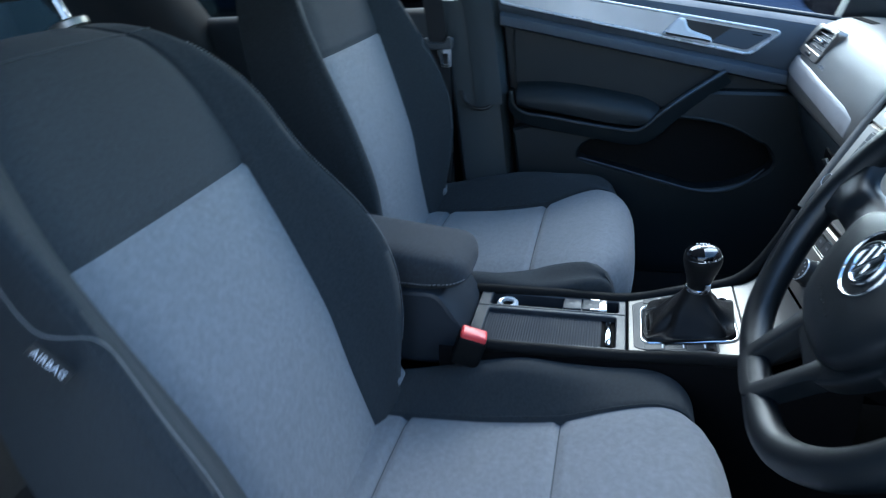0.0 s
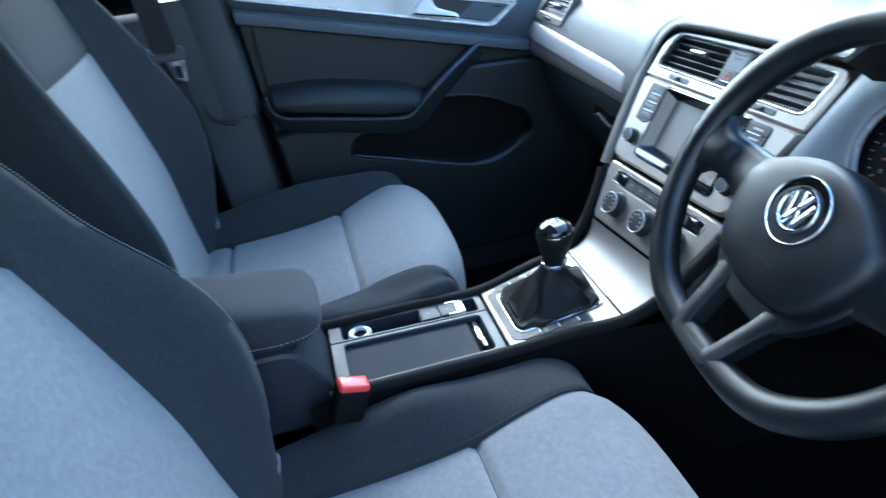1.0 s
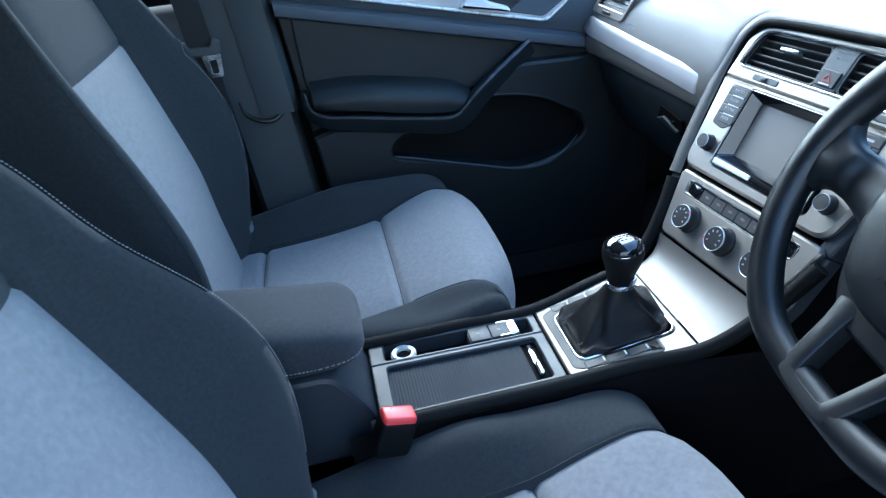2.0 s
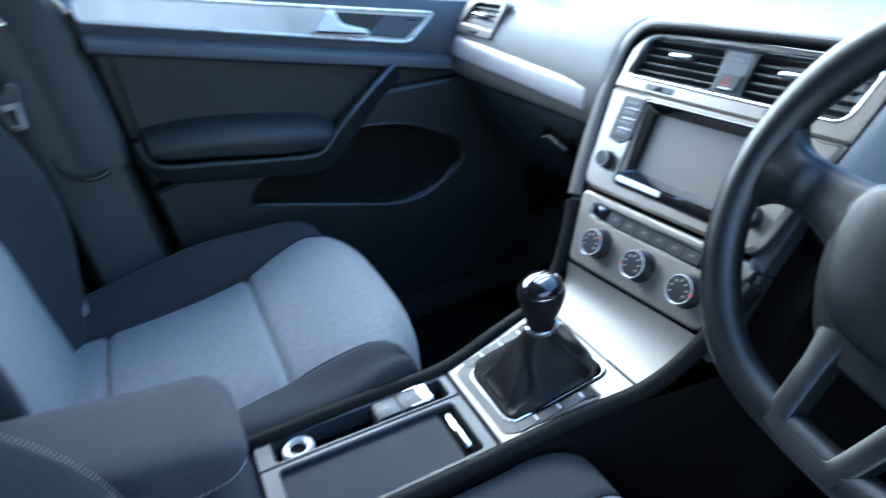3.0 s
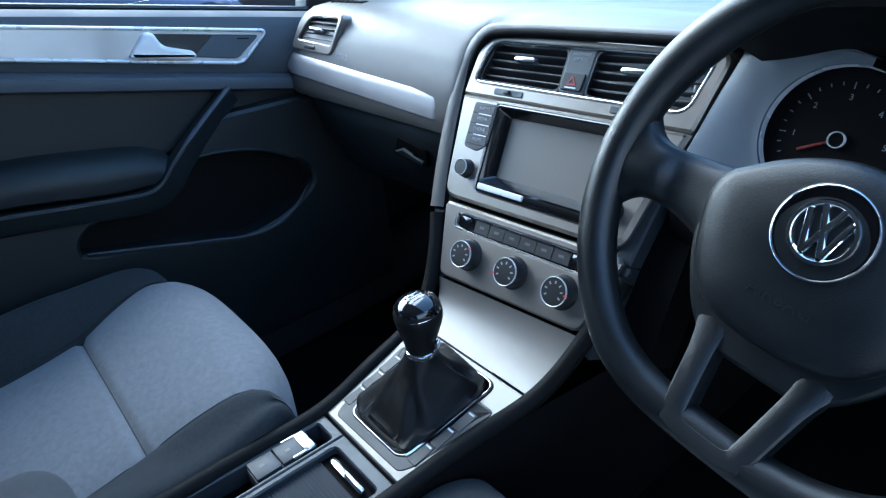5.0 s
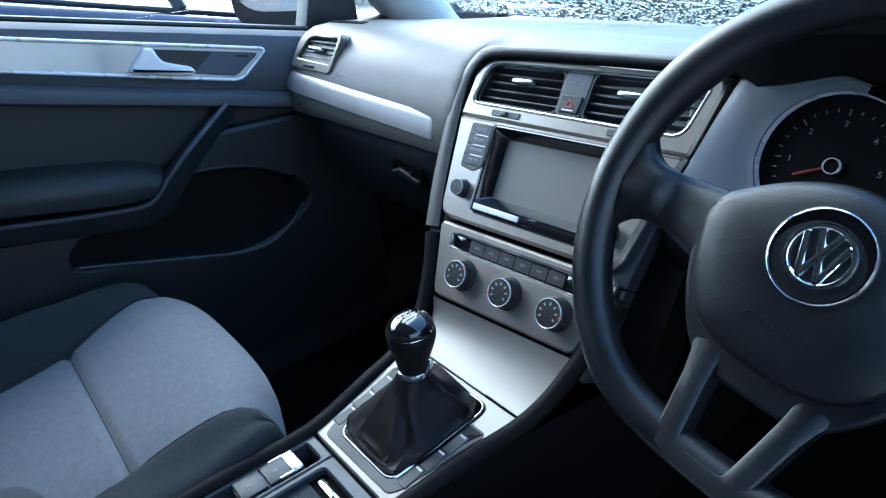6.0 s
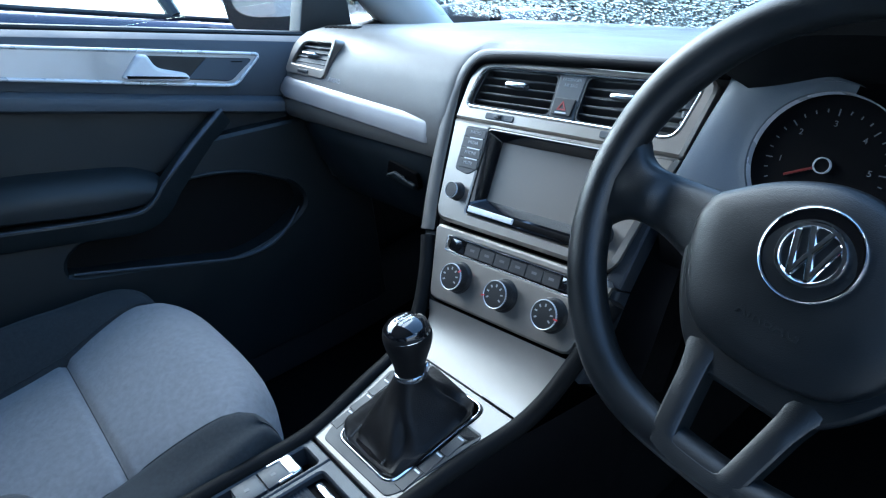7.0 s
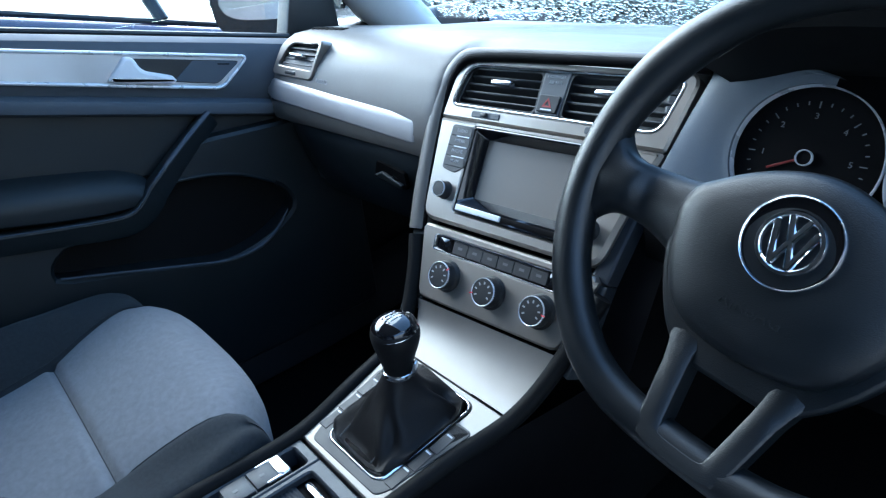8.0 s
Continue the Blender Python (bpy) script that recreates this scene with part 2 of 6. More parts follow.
def ring_plate(bm, outer, inner, z0, z1, m=None, bevel=0.002, n=None):
    """A plate with one opening. Both outlines have the same number of points, or n rays are shot from the opening's middle."""
    outer, inner = [Vector(p) for p in outer], [Vector(p) for p in inner]
    if n:
        c = sum(inner, Vector((0, 0))) / len(inner)
        outer, inner = star(outer, c, n), star(inner, c, n)
    rings = []
    for pts, sgn in ((outer, 1), (inner, -1)):
        o = ORIENT(pts)
        ins = []
        for i, p in enumerate(pts):
            d = pts[(i + 1) % len(pts)] - pts[i - 1]
            nrm = Vector((d.y, -d.x))
            nrm = nrm.normalized() if nrm.length > 1e-9 else Vector((0, 0))
            ins.append(p - nrm * o * sgn * bevel)
        three = [[Vector((*p, z0)) for p in pts], [Vector((*p, z1 - bevel)) for p in pts], [Vector((*p, z1)) for p in ins]]
        rings.append(three if sgn > 0 else three[::-1])
    return loft(bm, rings[0] + rings[1], True, False, m, around=True)


def tube(bm, pts, r, n=8, closed=False, m=None, flat=1.0, up=None):
    """A round or oval rod along points; r is one radius or one for each point; flat squeezes it along up."""
    pts = [Vector(p) for p in pts]
    rings = []
    k = len(pts)
    prev = None
    for i, p in enumerate(pts):
        t = (pts[(i + 1) % k] - pts[i - 1]) if closed else (pts[min(i + 1, k - 1)] - pts[max(i - 1, 0)])
        t = t.normalized()
        if up is not None:
            s = t.cross(Vector(up)).normalized()
        elif prev is None:
            s = t.cross(Vector((0, 0, 1)))
            s = s.normalized() if s.length > 1e-4 else Vector((1, 0, 0))
        else:
            s = (prev - t * prev.dot(t)).normalized()
        prev = s
        u = s.cross(t)
        ri = r[i] if isinstance(r, (list, tuple)) else r
        rings.append([p + s * math.cos(2 * math.pi * j / n) * ri + u * math.sin(2 * math.pi * j / n) * ri * flat for j in range(n)])
    return loft(bm, rings, True, not closed, m, around=closed)


def lathe(bm, prof, n=32, m=None, caps=True):
    """A turned form: a profile of (radius, height) about z."""
    rings = [[Vector((r * math.cos(2 * math.pi * j / n), r * math.sin(2 * math.pi * j / n), z)) for j in range(n)] for r, z in prof]
    return loft(bm, rings, True, caps, m)


def curve_at(keys, t):
    """A smooth value through (t, value) keys (Catmull-Rom on uneven keys)."""
    if t <= keys[0][0]:
        return keys[0][1]
    if t >= keys[-1][0]:
        return keys[-1][1]
    for i in range(len(keys) - 1):
        (t0, a), (t1, b) = keys[i], keys[i + 1]
        if t <= t1:
            u = (t - t0) / (t1 - t0)
            ta = (keys[i + 1][1] - keys[i - 1][1]) / (keys[i + 1][0] - keys[i - 1][0]) if i > 0 else (b - a) / (t1 - t0)
            tb = (keys[i + 2][1] - a) / (keys[i + 2][0] - t0) if i + 2 < len(keys) else (b - a) / (t1 - t0)
            h = t1 - t0
            return (2 * u**3 - 3 * u**2 + 1) * a + (u**3 - 2 * u**2 + u) * h * ta + (-2 * u**3 + 3 * u**2) * b + (u**3 - u**2) * h * tb


def spline(pts, n):
    """n points along a smooth curve through pts."""
    pts = [Vector(p) for p in pts]
    d = [0.0]
    for a, b in zip(pts, pts[1:]):
        d.append(d[-1] + (b - a).length)
    dims = range(len(pts[0]))
    keys = [[(d[i], p[k]) for i, p in enumerate(pts)] for k in dims]
    return [Vector([curve_at(keys[k], d[-1] * i / (n - 1)) for k in dims]) for i in range(n)]


def words(name, text, size, m, material, parent, depth=0.0003, align="CENTER"):
    """Raised lettering as a mesh, in the frame m (x along the line, z out)."""
    cu = bpy.data.curves.new(name, "FONT")
    cu.body, cu.size, cu.extrude, cu.align_x, cu.align_y, cu.resolution_u = text, size, depth, align, "CENTER", 2
    tmp = new(name, cu)
    me = bpy.data.meshes.new_from_object(tmp.evaluated_get(bpy.context.evaluated_depsgraph_get()))
    bpy.data.objects.remove(tmp)
    bpy.data.curves.remove(cu)
    me.transform(m)
    me.materials.clear()
    me.materials.append(material)
    ob = new(name, me)
    hang(ob, parent)
    return ob


def bars(name, w, h, m, material, parent):
    bm = bmesh.new()
    rbox(bm, (-w / 2, -h / 2, 0), (w / 2, h / 2, 0.0005), m, 0)
    return part(name, bm, material, parent, smooth=0)

# ---- shell of the car ----
FLOOR_Z = 0.24
bm = bmesh.new()
rbox(bm, (-0.80, -1.75, FLOOR_Z - 0.04), (0.80, 1.05, FLOOR_Z), r=0.01)
rbox(bm, (-0.11, -1.2, FLOOR_Z - 0.02), (0.11, 0.9, FLOOR_Z + 0.16), r=0.05, seg=4)
tagged(part("floor", bm, CARPET), "black carpeted car floor with a centre tunnel", "floor", kind="structure")


def sheet(bm, outline, thick):
    """A bent panel: a loft of cross sections, given thickness inwards."""
    a = [[Vector(p) for p in row] for row in outline]
    b = [[p + Vector(thick) for p in row] for row in a]
    for i in range(len(a) - 1):
        for j in range(len(a[0]) - 1):
            for g in (a, b):
                bm.faces.new([bm.verts.new(p) for p in (g[i][j], g[i + 1][j], g[i + 1][j + 1], g[i][j + 1])])
    bmesh.ops.remove_doubles(bm, verts=bm.verts, dist=1e-5)
    edge = [e for e in bm.edges if e.is_boundary]
    bmesh.ops.bridge_loops(bm, edges=edge)
    return bm


# roof with its lining
bm = bmesh.new()
roof_rows = [[(0.58 * s * (1 - 0.06 * abs(k - 2.5) / 2.5), 0.12 - 1.65 * k / 5, 1.45 - 0.05 * s * s - 0.02 * ((k - 2.0) / 2) ** 2) for s in (-1, -0.6, -0.2, 0.2, 0.6, 1)] for k in range(6)]
sheet(bm, roof_rows, (0, 0, 0.04))
tagged(part("ceiling", bm, HEADLINER), "pale cloth roof lining of the car", "ceiling", kind="structure")


def pillar(name, pts, widths, material, label):
    bm = bmesh.new()
    tube(bm, spline(pts, 14), [curve_at([(i / (len(widths) - 1), w) for i, w in enumerate(widths)], k / 13) for k in range(14)], 12)
    return tagged(part(name, bm, material), label, "pillar", kind="structure")


for s, side in ((-1, "west"), (1, "east")):
    pillar("wall_pillar_front_" + side, [(s * 0.83, 0.95, 0.74), (s * 0.79, 0.76, 0.91), (s * 0.71, 0.48, 1.17), (s * 0.60, 0.12, 1.41)], (0.075, 0.066, 0.052, 0.045), PALE_TRIM, "pale trimmed windscreen pillar")
    pillar("wall_pillar_rear_" + side, [(s * 0.78, -1.22, 0.40), (s * 0.75, -1.30, 0.95), (s * 0.67, -1.5, 1.2), (s * 0.56, -1.58, 1.42)], (0.12, 0.16, 0.16, 0.06), PLASTIC, "dark trimmed rear pillar")
    pillar("wall_rail_" + side, [(s * 0.60, 0.12, 1.41), (s * 0.62, -0.6, 1.42), (s * 0.57, -1.53, 1.39)], (0.04, 0.04, 0.04), HEADLINER, "pale trimmed roof rail")
pillar("wall_pillar_middle_east", [(0.80, -0.62, 0.32), (0.78, -0.66, 0.95), (0.62, -0.72, 1.4)], (0.09, 0.07, 0.045), PLASTIC, "dark middle pillar by the open doorway")

# rear doors, tail and bulkhead close the cabin
bm = bmesh.new()
rbox(bm, (-0.80, -1.25, 0.3), (-0.715, -0.47, 1.0), r=0.03, seg=3)
rbox(bm, (-0.735, -1.1, 0.70), (-0.66, -0.62, 0.76), r=0.02, seg=3)
tagged(part("wall_rear_door_west", bm, PLASTIC_GREY), "grey plastic rear door lining", "door", kind="structure")
bm = bmesh.new()
rbox(bm, (0.715, -1.25, 0.3), (0.80, -0.66, 1.0), r=0.03, seg=3)
tagged(part("wall_rear_door_east", bm, PLASTIC_GREY), "grey plastic rear door lining", "door", kind="structure")
bm = bmesh.new()
rbox(bm, (-0.78, -1.8, 0.3), (0.78, -1.72, 0.90), r=0.02)
tagged(part("wall_tail", bm, PLASTIC), "dark lining of the tailgate", "wall", kind="structure")
bm = bmesh.new()
rbox(bm, (-0.80, 1.03, 0.25), (0.80, 1.08, 0.86), r=0.02)
tagged(part("wall_bulkhead", bm, CARPET), "dark bulkhead behind the footwells", "wall", kind="structure")
bm = bmesh.new()
rbox(bm, (0.70, -0.60, 0.26), (0.84, 0.70, 0.36), r=0.03, seg=3)
tagged(part("wall_sill_east", bm, HOLE), "dark scuff plate of the open doorway", "sill", kind="structure")
bm = bmesh.new()
rbox(bm, (0.74, 0.46, 0.30), (0.84, 1.0, 0.93), r=0.03, seg=3)
tagged(part("wall_hinge_post_east", bm, PLASTIC), "dark hinge post of the open doorway", "pillar", kind="structure")
bm = bmesh.new()
rbox(bm, (-0.84, 0.46, 0.30), (-0.76, 1.0, 0.93), r=0.03, seg=3)
tagged(part("wall_kick_panel_west", bm, PLASTIC), "dark kick panel in the passenger footwell", "wall", kind="structure")

# windscreen, side and rear windows
bm = bmesh.new()


def screen_at(j, k):
    """A place on the windscreen: j from 0 to 6 across, k from 0 to 4 up."""
    bow = math.sin(math.pi * j / 6)
    return (-0.74 + 1.48 * j / 6, 0.80 + 0.10 * bow - 0.69 * k / 4 - 0.03 * bow * k / 4, 0.918 - 0.026 * bow + (0.507 + 0.026 * bow) * k / 4)


sheet(bm, [[screen_at(j / 2, k) for j in range(13)] for k in range(5)], (0, 0.003, 0.003))
win = part("window_1", bm, GLASS)
win.visible_shadow = False
tagged(win, "rain-spotted windscreen", "windscreen", kind="structure")
bm = bmesh.new()
sheet(bm, [[(-0.785 + 0.16 * k / 3, -0.36 + (1.02 - 0.62 * k / 3) * j / 3, 1.0 + 0.39 * k / 3) for j in range(4)] for k in range(4)], (-0.003, 0, 0))
win = part("window_2", bm, GLASS)
win.visible_shadow = False
tagged(win, "closed passenger door window", "window", kind="structure")
for s, nm in ((-1, "window_3"), (1, "window_4")):
    bm = bmesh.new()
    sheet(bm, [[(s * (0.77 - 0.15 * k / 3), -1.42 + (0.98 - 0.05 * k) * j / 3, 0.96 + 0.45 * k / 3) for j in range(4)] for k in range(4)], (0.003, 0, 0))
    win = part(nm, bm, TINTED)
    win.visible_shadow = False
    tagged(win, "closed rear door window", "window", kind="structure")
bm = bmesh.new()
sheet(bm, [[((-0.86 + 1.72 * j / 3) * (1 - 0.13 * k), -1.76 + 0.26 * k / 2, 0.90 + 0.50 * k / 2) for j in range(4)] for k in range(3)], (0, -0.003, 0))
win = part("window_5", bm, TINTED)
win.visible_shadow = False
tagged(win, "tailgate window", "window", kind="structure")

# ---- outside ----
bm = bmesh.new()
for r0, r1 in ((0, 8), (8, 60), (60, 900)):
    loft(bm, [[Vector((max(r, 0.01) * math.cos(a * math.pi / 16), max(r, 0.01) * math.sin(a * math.pi / 16), 0)) for a in range(32)] for r in (r0, r1)])
tagged(part("ground", bm, ASPHALT, smooth=0), "wet pale concrete car park", "ground", kind="structure")

# plain unseen wall, added to cut and even the light through the driver doorway
bm = bmesh.new()
rbox(bm, (3.2, -14, 0), (3.5, 14, 2.5), r=0.01)
tagged(part("wall_unseen_east", bm, WALL_STONE), "unseen grey wall added to limit light through the open doorway", "wall", kind="structure")

# ---- passenger door ----
DOOR = axes((0, 0, 0), (0, 1, 0), (0, 0, 1), (1, 0, 0))  # (y, z) plane, third axis into the cabin


def belt(y):
    return 1.0113 - 0.187 * y


def door():
    d = tagged(new("door_1"), "closed passenger door with dark lining and silver trim", "door", kind="structure")
    d.location = (-0.75, 0.05, 0.30)
    rear = lambda z: -0.318 + (1.03 - z) * 0.085
    # back panel
    bm = bmesh.new()
    prism(bm, [(rear(0.3), 0.30), (0.50, 0.30), (0.50, 0.92), (0.40, belt(0.4)), (rear(1.07), belt(-0.318))], -0.80, -0.705, DOOR, 0.004)
    part("panel", bm, DOOR_SOFT, d)
    # upper pad under the glass, its skin paled for the light on upward faces
    bm = bmesh.new()
    rows = []
    for y in [rear(1.05) + (0.44 - rear(1.05)) * k / 24 for k in range(25)]:
        b = belt(y)
        lo = 0.905 - 0.2394 * y
        swell = 0.012 * max(0, (y - 0.25) / 0.15) ** 2
        rows.append([Vector(p) for p in ((-0.80, y, b - 0.01), (-0.79, y, b), (-0.71, y, b + 0.001), (-0.692 + swell, y, b - 0.008), (-0.685 + swell, y, b - 0.025), (-0.685 + swell, y, b - 0.07), (-0.690 + swell, y, lo + 0.015), (-0.70, y, lo), (-0.80, y, lo))])
    loft(bm, rows, True, True)
    part("upper_pad", bm, PAD_LIT, d)
    # silver trim with the handle bowl
    top = lambda y: 0.9872 - 0.2095 * y
    bot = lambda y: 0.9358 - 0.241 * y
    bm = bmesh.new()
    y0 = rear(1.03) + 0.004
    out = fillet([(y0, bot(y0)), (0.246, bot(0.246)), (0.307, top(0.307)), (y0, top(y0))], [0.012, 0.014, 0.014, 0.012], 8)
    prism(bm, out, -0.70, -0.680, DOOR, 0.003)
    trim = part("silver_trim", bm, SILVER_DOOR, d, "brushed silver trim strip")
    bm = bmesh.new()
    tube(bm, [(-0.6785, p.x, p.y) for p in dedupe(out)], 0.0032, 10, closed=True)
    part("edge_line", bm, BRIGHT, trim, "bright edge of the trim strip")
    # bowl behind the handle, sinking in towards the lever, and its flat cover
    bm = bmesh.new()
    bowl = fillet([(0.092, bot(0.092) + 0.010), (0.240, bot(0.240) + 0.0075), (0.291, top(0.291) - 0.0085), (0.092, top(0.092) - 0.008)], [0.004, 0.010, 0.010, 0.004], 6)
    prism(bm, bowl, -0.70, -0.6785, DOOR, 0.001)
    part("handle_bowl", bm, BOWL, d)
    bm = bmesh.new()
    prism(bm, fillet([(0.163, bot(0.163) + 0.0105), (0.239, bot(0.239) + 0.009), (0.288, top(0.288) - 0.010), (0.203, top(0.203) - 0.010)], [0.002, 0.009, 0.009, 0.002], 6), -0.70, -0.6760, DOOR)
    part("bowl_cover", bm, PAD_LIT, d, smooth=0)
    # lever, its bright reflection painted as a pale coat
    bm = bmesh.new()
    lev = fillet([(0.056, 0.9295), (0.090, 0.9625), (0.104, 0.9600), (0.112, 0.9360), (0.160, 0.9180), (0.166, 0.9080), (0.158, 0.9035), (0.066, 0.9245)], [0.004, 0.006, 0.010, 0.018, 0.004, 0.004, 0.004, 0.006], 7)
    prism(bm, lev, -0.69, -0.666, DOOR, 0.006, 4)
    part("lever", bm, LEVER_SHINE, d, "satin chrome door lever", smooth=35)
    bm = bmesh.new()
    rbox(bm, (0.0, 0.0, 0.0), (0.022, 0.002, 0.0006), DOOR @ Matrix.Translation((0.246, 0.9195, -0.6756)) @ Matrix.Rotation(radians(-11), 4, "Z"), 0)
    part("lock_mark", bm, HOLE, d, smooth=0)
    # ledge under the trim, in the same paled skin
    bm = bmesh.new()
    rows = []
    for y in [rear(0.99) + (0.42 - rear(0.99)) * k / 20 for k in range(21)]:
        h = 0.9125 - 0.2394 * y
        rows.append([Vector(p) for p in ((-0.72, y, h + 0.004), (-0.684, y, h + 0.003), (-0.668, y, h - 0.004), (-0.665, y, h - 0.012), (-0.668, y, h - 0.024), (-0.682, y, h - 0.03), (-0.72, y, h - 0.03))])
    loft(bm, rows, True, True)
    part("ledge", bm, PAD_LIT, d)
    # inner insert
    bm = bmesh.new()
    prism(bm, fillet([(-0.285, 0.80), (0.05, 0.752), (0.36, 0.755), (0.33, 0.832), (-0.288, 0.965)], 0.02), -0.71, -0.694, DOOR, 0.004)
    part("insert", bm, DOOR_SOFT, d)
    # armrest pad
    bm = bmesh.new()
    rows = []
    for k in range(21):
        y = -0.275 + 0.34 * k / 20
        t = k / 20
        hi = curve_at([(0, 0.812), (0.3, 0.809), (0.7, 0.785), (0.9, 0.768), (1, 0.748)], t)
        lo = curve_at([(0, 0.768), (0.3, 0.750), (0.7, 0.722), (1, 0.714)], t)
        w = curve_at([(0, 0.9), (0.12, 1), (0.8, 1), (1, 0.9)], t)
        xo = lambda v: -0.70 + v * w
        rows.append([Vector(p) for p in ((-0.71, y, hi + 0.012), (xo(0.03), y, hi + 0.006), (xo(0.055), y, hi - 0.006), (xo(0.066), y, hi - 0.02), (xo(0.068), y, (hi + lo) / 2 - 0.004), (xo(0.064), y, lo + 0.008), (xo(0.05), y, lo), (-0.71, y, lo - 0.004))])
    loft(bm, rows, True, True)
    part("armrest", bm, DOOR_SOFT, d)
    # border that sweeps up into the pull handle: a thin lip over a broad face
    path = spline([(-0.660, -0.286, 0.806), (-0.650, -0.280, 0.775), (-0.641, -0.255, 0.758), (-0.635, -0.20, 0.7495), (-0.631, -0.085, 0.7290), (-0.629, -0.005, 0.7170), (-0.629, 0.020, 0.7195), (-0.629, 0.042, 0.7360), (-0.632, 0.056, 0.7500), (-0.643, 0.125, 0.7990), (-0.656, 0.198, 0.8450)], 60)
    sect = ((0.0, -0.030), (-0.0015, -0.002), (0.001, 0.002), (0.004, 0.003), (0.010, 0.000), (0.60, -0.003), (0.93, -0.010), (1.0, -0.020), (1.0, -0.045))
    foot = 41
    for nm, lo_, hi_, lift in (("armrest_border", 0, foot + 1, 0.0), ("pull_handle", foot, 60, 0.0012)):
        rings = []
        for q in range(lo_, hi_):
            p = path[q]
            t_ = (path[min(q + 1, 59)] - path[max(q - 1, 0)]).normalized()
            s_ = t_.cross(Vector((1, 0, 0))).normalized()
            wd = curve_at([(0, 0.012), (0.14, 0.034), (0.45, 0.040), (0.62, 0.044), (0.72, 0.042), (0.85, 0.036), (1, 0.034)], q / 59)
            rings.append([p + s_ * (a if abs(a) < 0.02 else a * wd) + Vector((b + lift, 0, 0)) for a, b in sect])
        bm = bmesh.new()
        loft(bm, rings, True, True)
        part(nm, bm, DOOR_SOFT, d, "dark angular pull handle" if nm == "pull_handle" else "", smooth=30)
    # pale lip along border and handle paints the light on their upper edge
    bm = bmesh.new()
    tube(bm, [p + Vector((0.0025, 0, 0.0005)) for p in path[6:]], [0.0016 + 0.0062 * min(1.0, max(0.0, (q - 36) / 5)) for q in range(54)], 10, flat=0.55, up=(0, 0.55, -0.83))
    part("border_lip", bm, PAD_LIT, d)
    # lower lining with its map pocket
    bm = bmesh.new()
    outer = [(rear(0.72) + 0.002, 0.728), (-0.20, 0.716), (-0.10, 0.692), (0.0, 0.690), (0.07, 0.715), (0.16, 0.80), (0.42, 0.79), (0.49, 0.60), (0.49, 0.32), (rear(0.3), 0.32)]
    inner = fillet([(-0.126, 0.634), (-0.122, 0.664), (-0.090, 0.686), (0.030, 0.684), (0.100, 0.738), (0.215, 0.722), (0.312, 0.668), (0.334, 0.618), (0.262, 0.572), (0.165, 0.555), (0.020, 0.598)], [0.010, 0.02, 0.02, 0.03, 0.02, 0.05, 0.04, 0.05, 0.05, 0.04, 0.05], 6)
    ring_plate(bm, outer, inner, -0.705, -0.655, DOOR, 0.006, n=120)
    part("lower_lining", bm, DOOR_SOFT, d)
    bm = bmesh.new()
    prism(bm, inner, -0.72, -0.702, DOOR)
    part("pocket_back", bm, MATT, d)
    # thin lip along the foot of the pocket, broad and soft towards the hinge; highlight painted
    bm = bmesh.new()
    lip = spline([(-0.656, -0.118, 0.637), (-0.654, -0.05, 0.6185), (-0.652, 0.020, 0.5985), (-0.651, 0.10, 0.5755), (-0.651, 0.165, 0.5585), (-0.652, 0.225, 0.5605), (-0.655, 0.275, 0.582), (-0.658, 0.310, 0.615)], 40)
    tube(bm, lip, [(0.0022 + 0.006 * max(0.0, (q - 22) / 17) ** 1.2) * min(1.0, (40 - q) / 9) for q in range(40)], 10)
    part("pocket_lip", bm, PAD_LIT, d)
    bm = bmesh.new()
    tube(bm, spline([(-0.654, 0.105, 0.742), (-0.654, 0.16, 0.736), (-0.656, 0.23, 0.716), (-0.658, 0.295, 0.680)], 16), 0.0035, 8)
    part("pocket_edge", bm, DOOR_SOFT, d)
    # window frame post at the mirror
    bm = bmesh.new()
    prism(bm, [(0.432, 0.922), (0.570, 0.90), (0.560, 1.02), (0.488, 1.10)], -0.80, -0.755, DOOR, 0.006)
    part("mirror_triangle", bm, PLASTIC, d)
    bm = bmesh.new()
    tube(bm, [(-0.755, y, belt(y) + 0.004) for y in (-0.32, 0.0, 0.2, 0.44)], 0.006, 8)
    part("window_seal", bm, PLASTIC, d)
    return d


door()

# driver's door standing open
bm = bmesh.new()
OD = axes((0.83, 0.56, 0), Vector((math.sin(radians(62)), -math.cos(radians(62)), 0)), (0, 0, 1), Vector((-math.cos(radians(62)), -math.sin(radians(62)), 0)))
prism(bm, [(0.02, 0.32), (1.02, 0.32), (1.08, 0.6), (1.08, 1.03), (0.1, 0.95), (0.02, 0.9)], -0.09, 0.0, OD, 0.01)
tagged(part("door_2", bm, DOOR_SOFT), "open driver door with dark lining", "door", kind="structure")

# ---- middle pillar with seat belt on the passenger side ----
bm = bmesh.new()
rbox(bm, (-0.88, -1.3, 0.16), (-0.805, 1.08, 0.90), r=0.02)
rbox(bm, (-0.84, -0.5, 0.16), (-0.70, 1.08, 0.31), r=0.02)
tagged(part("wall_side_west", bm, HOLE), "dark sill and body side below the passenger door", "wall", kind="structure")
bm = bmesh.new()
loft(bm, [[Vector((x, y, z + 0.02 * max(0.0, (y - 0.25) / 0.3) ** 2)) for x, z in ((-0.745, 0.30), (-0.742, 0.372), (-0.725, 0.384), (-0.695, 0.380), (-0.672, 0.362), (-0.662, 0.330), (-0.662, 0.25))] for y in [-0.45 + 0.1 * k for k in range(13)]], True, True)
tagged(part("trim_sill_west", bm, KEY_GREY), "dark grey plastic sill trim below the passenger door", "sill", kind="structure")
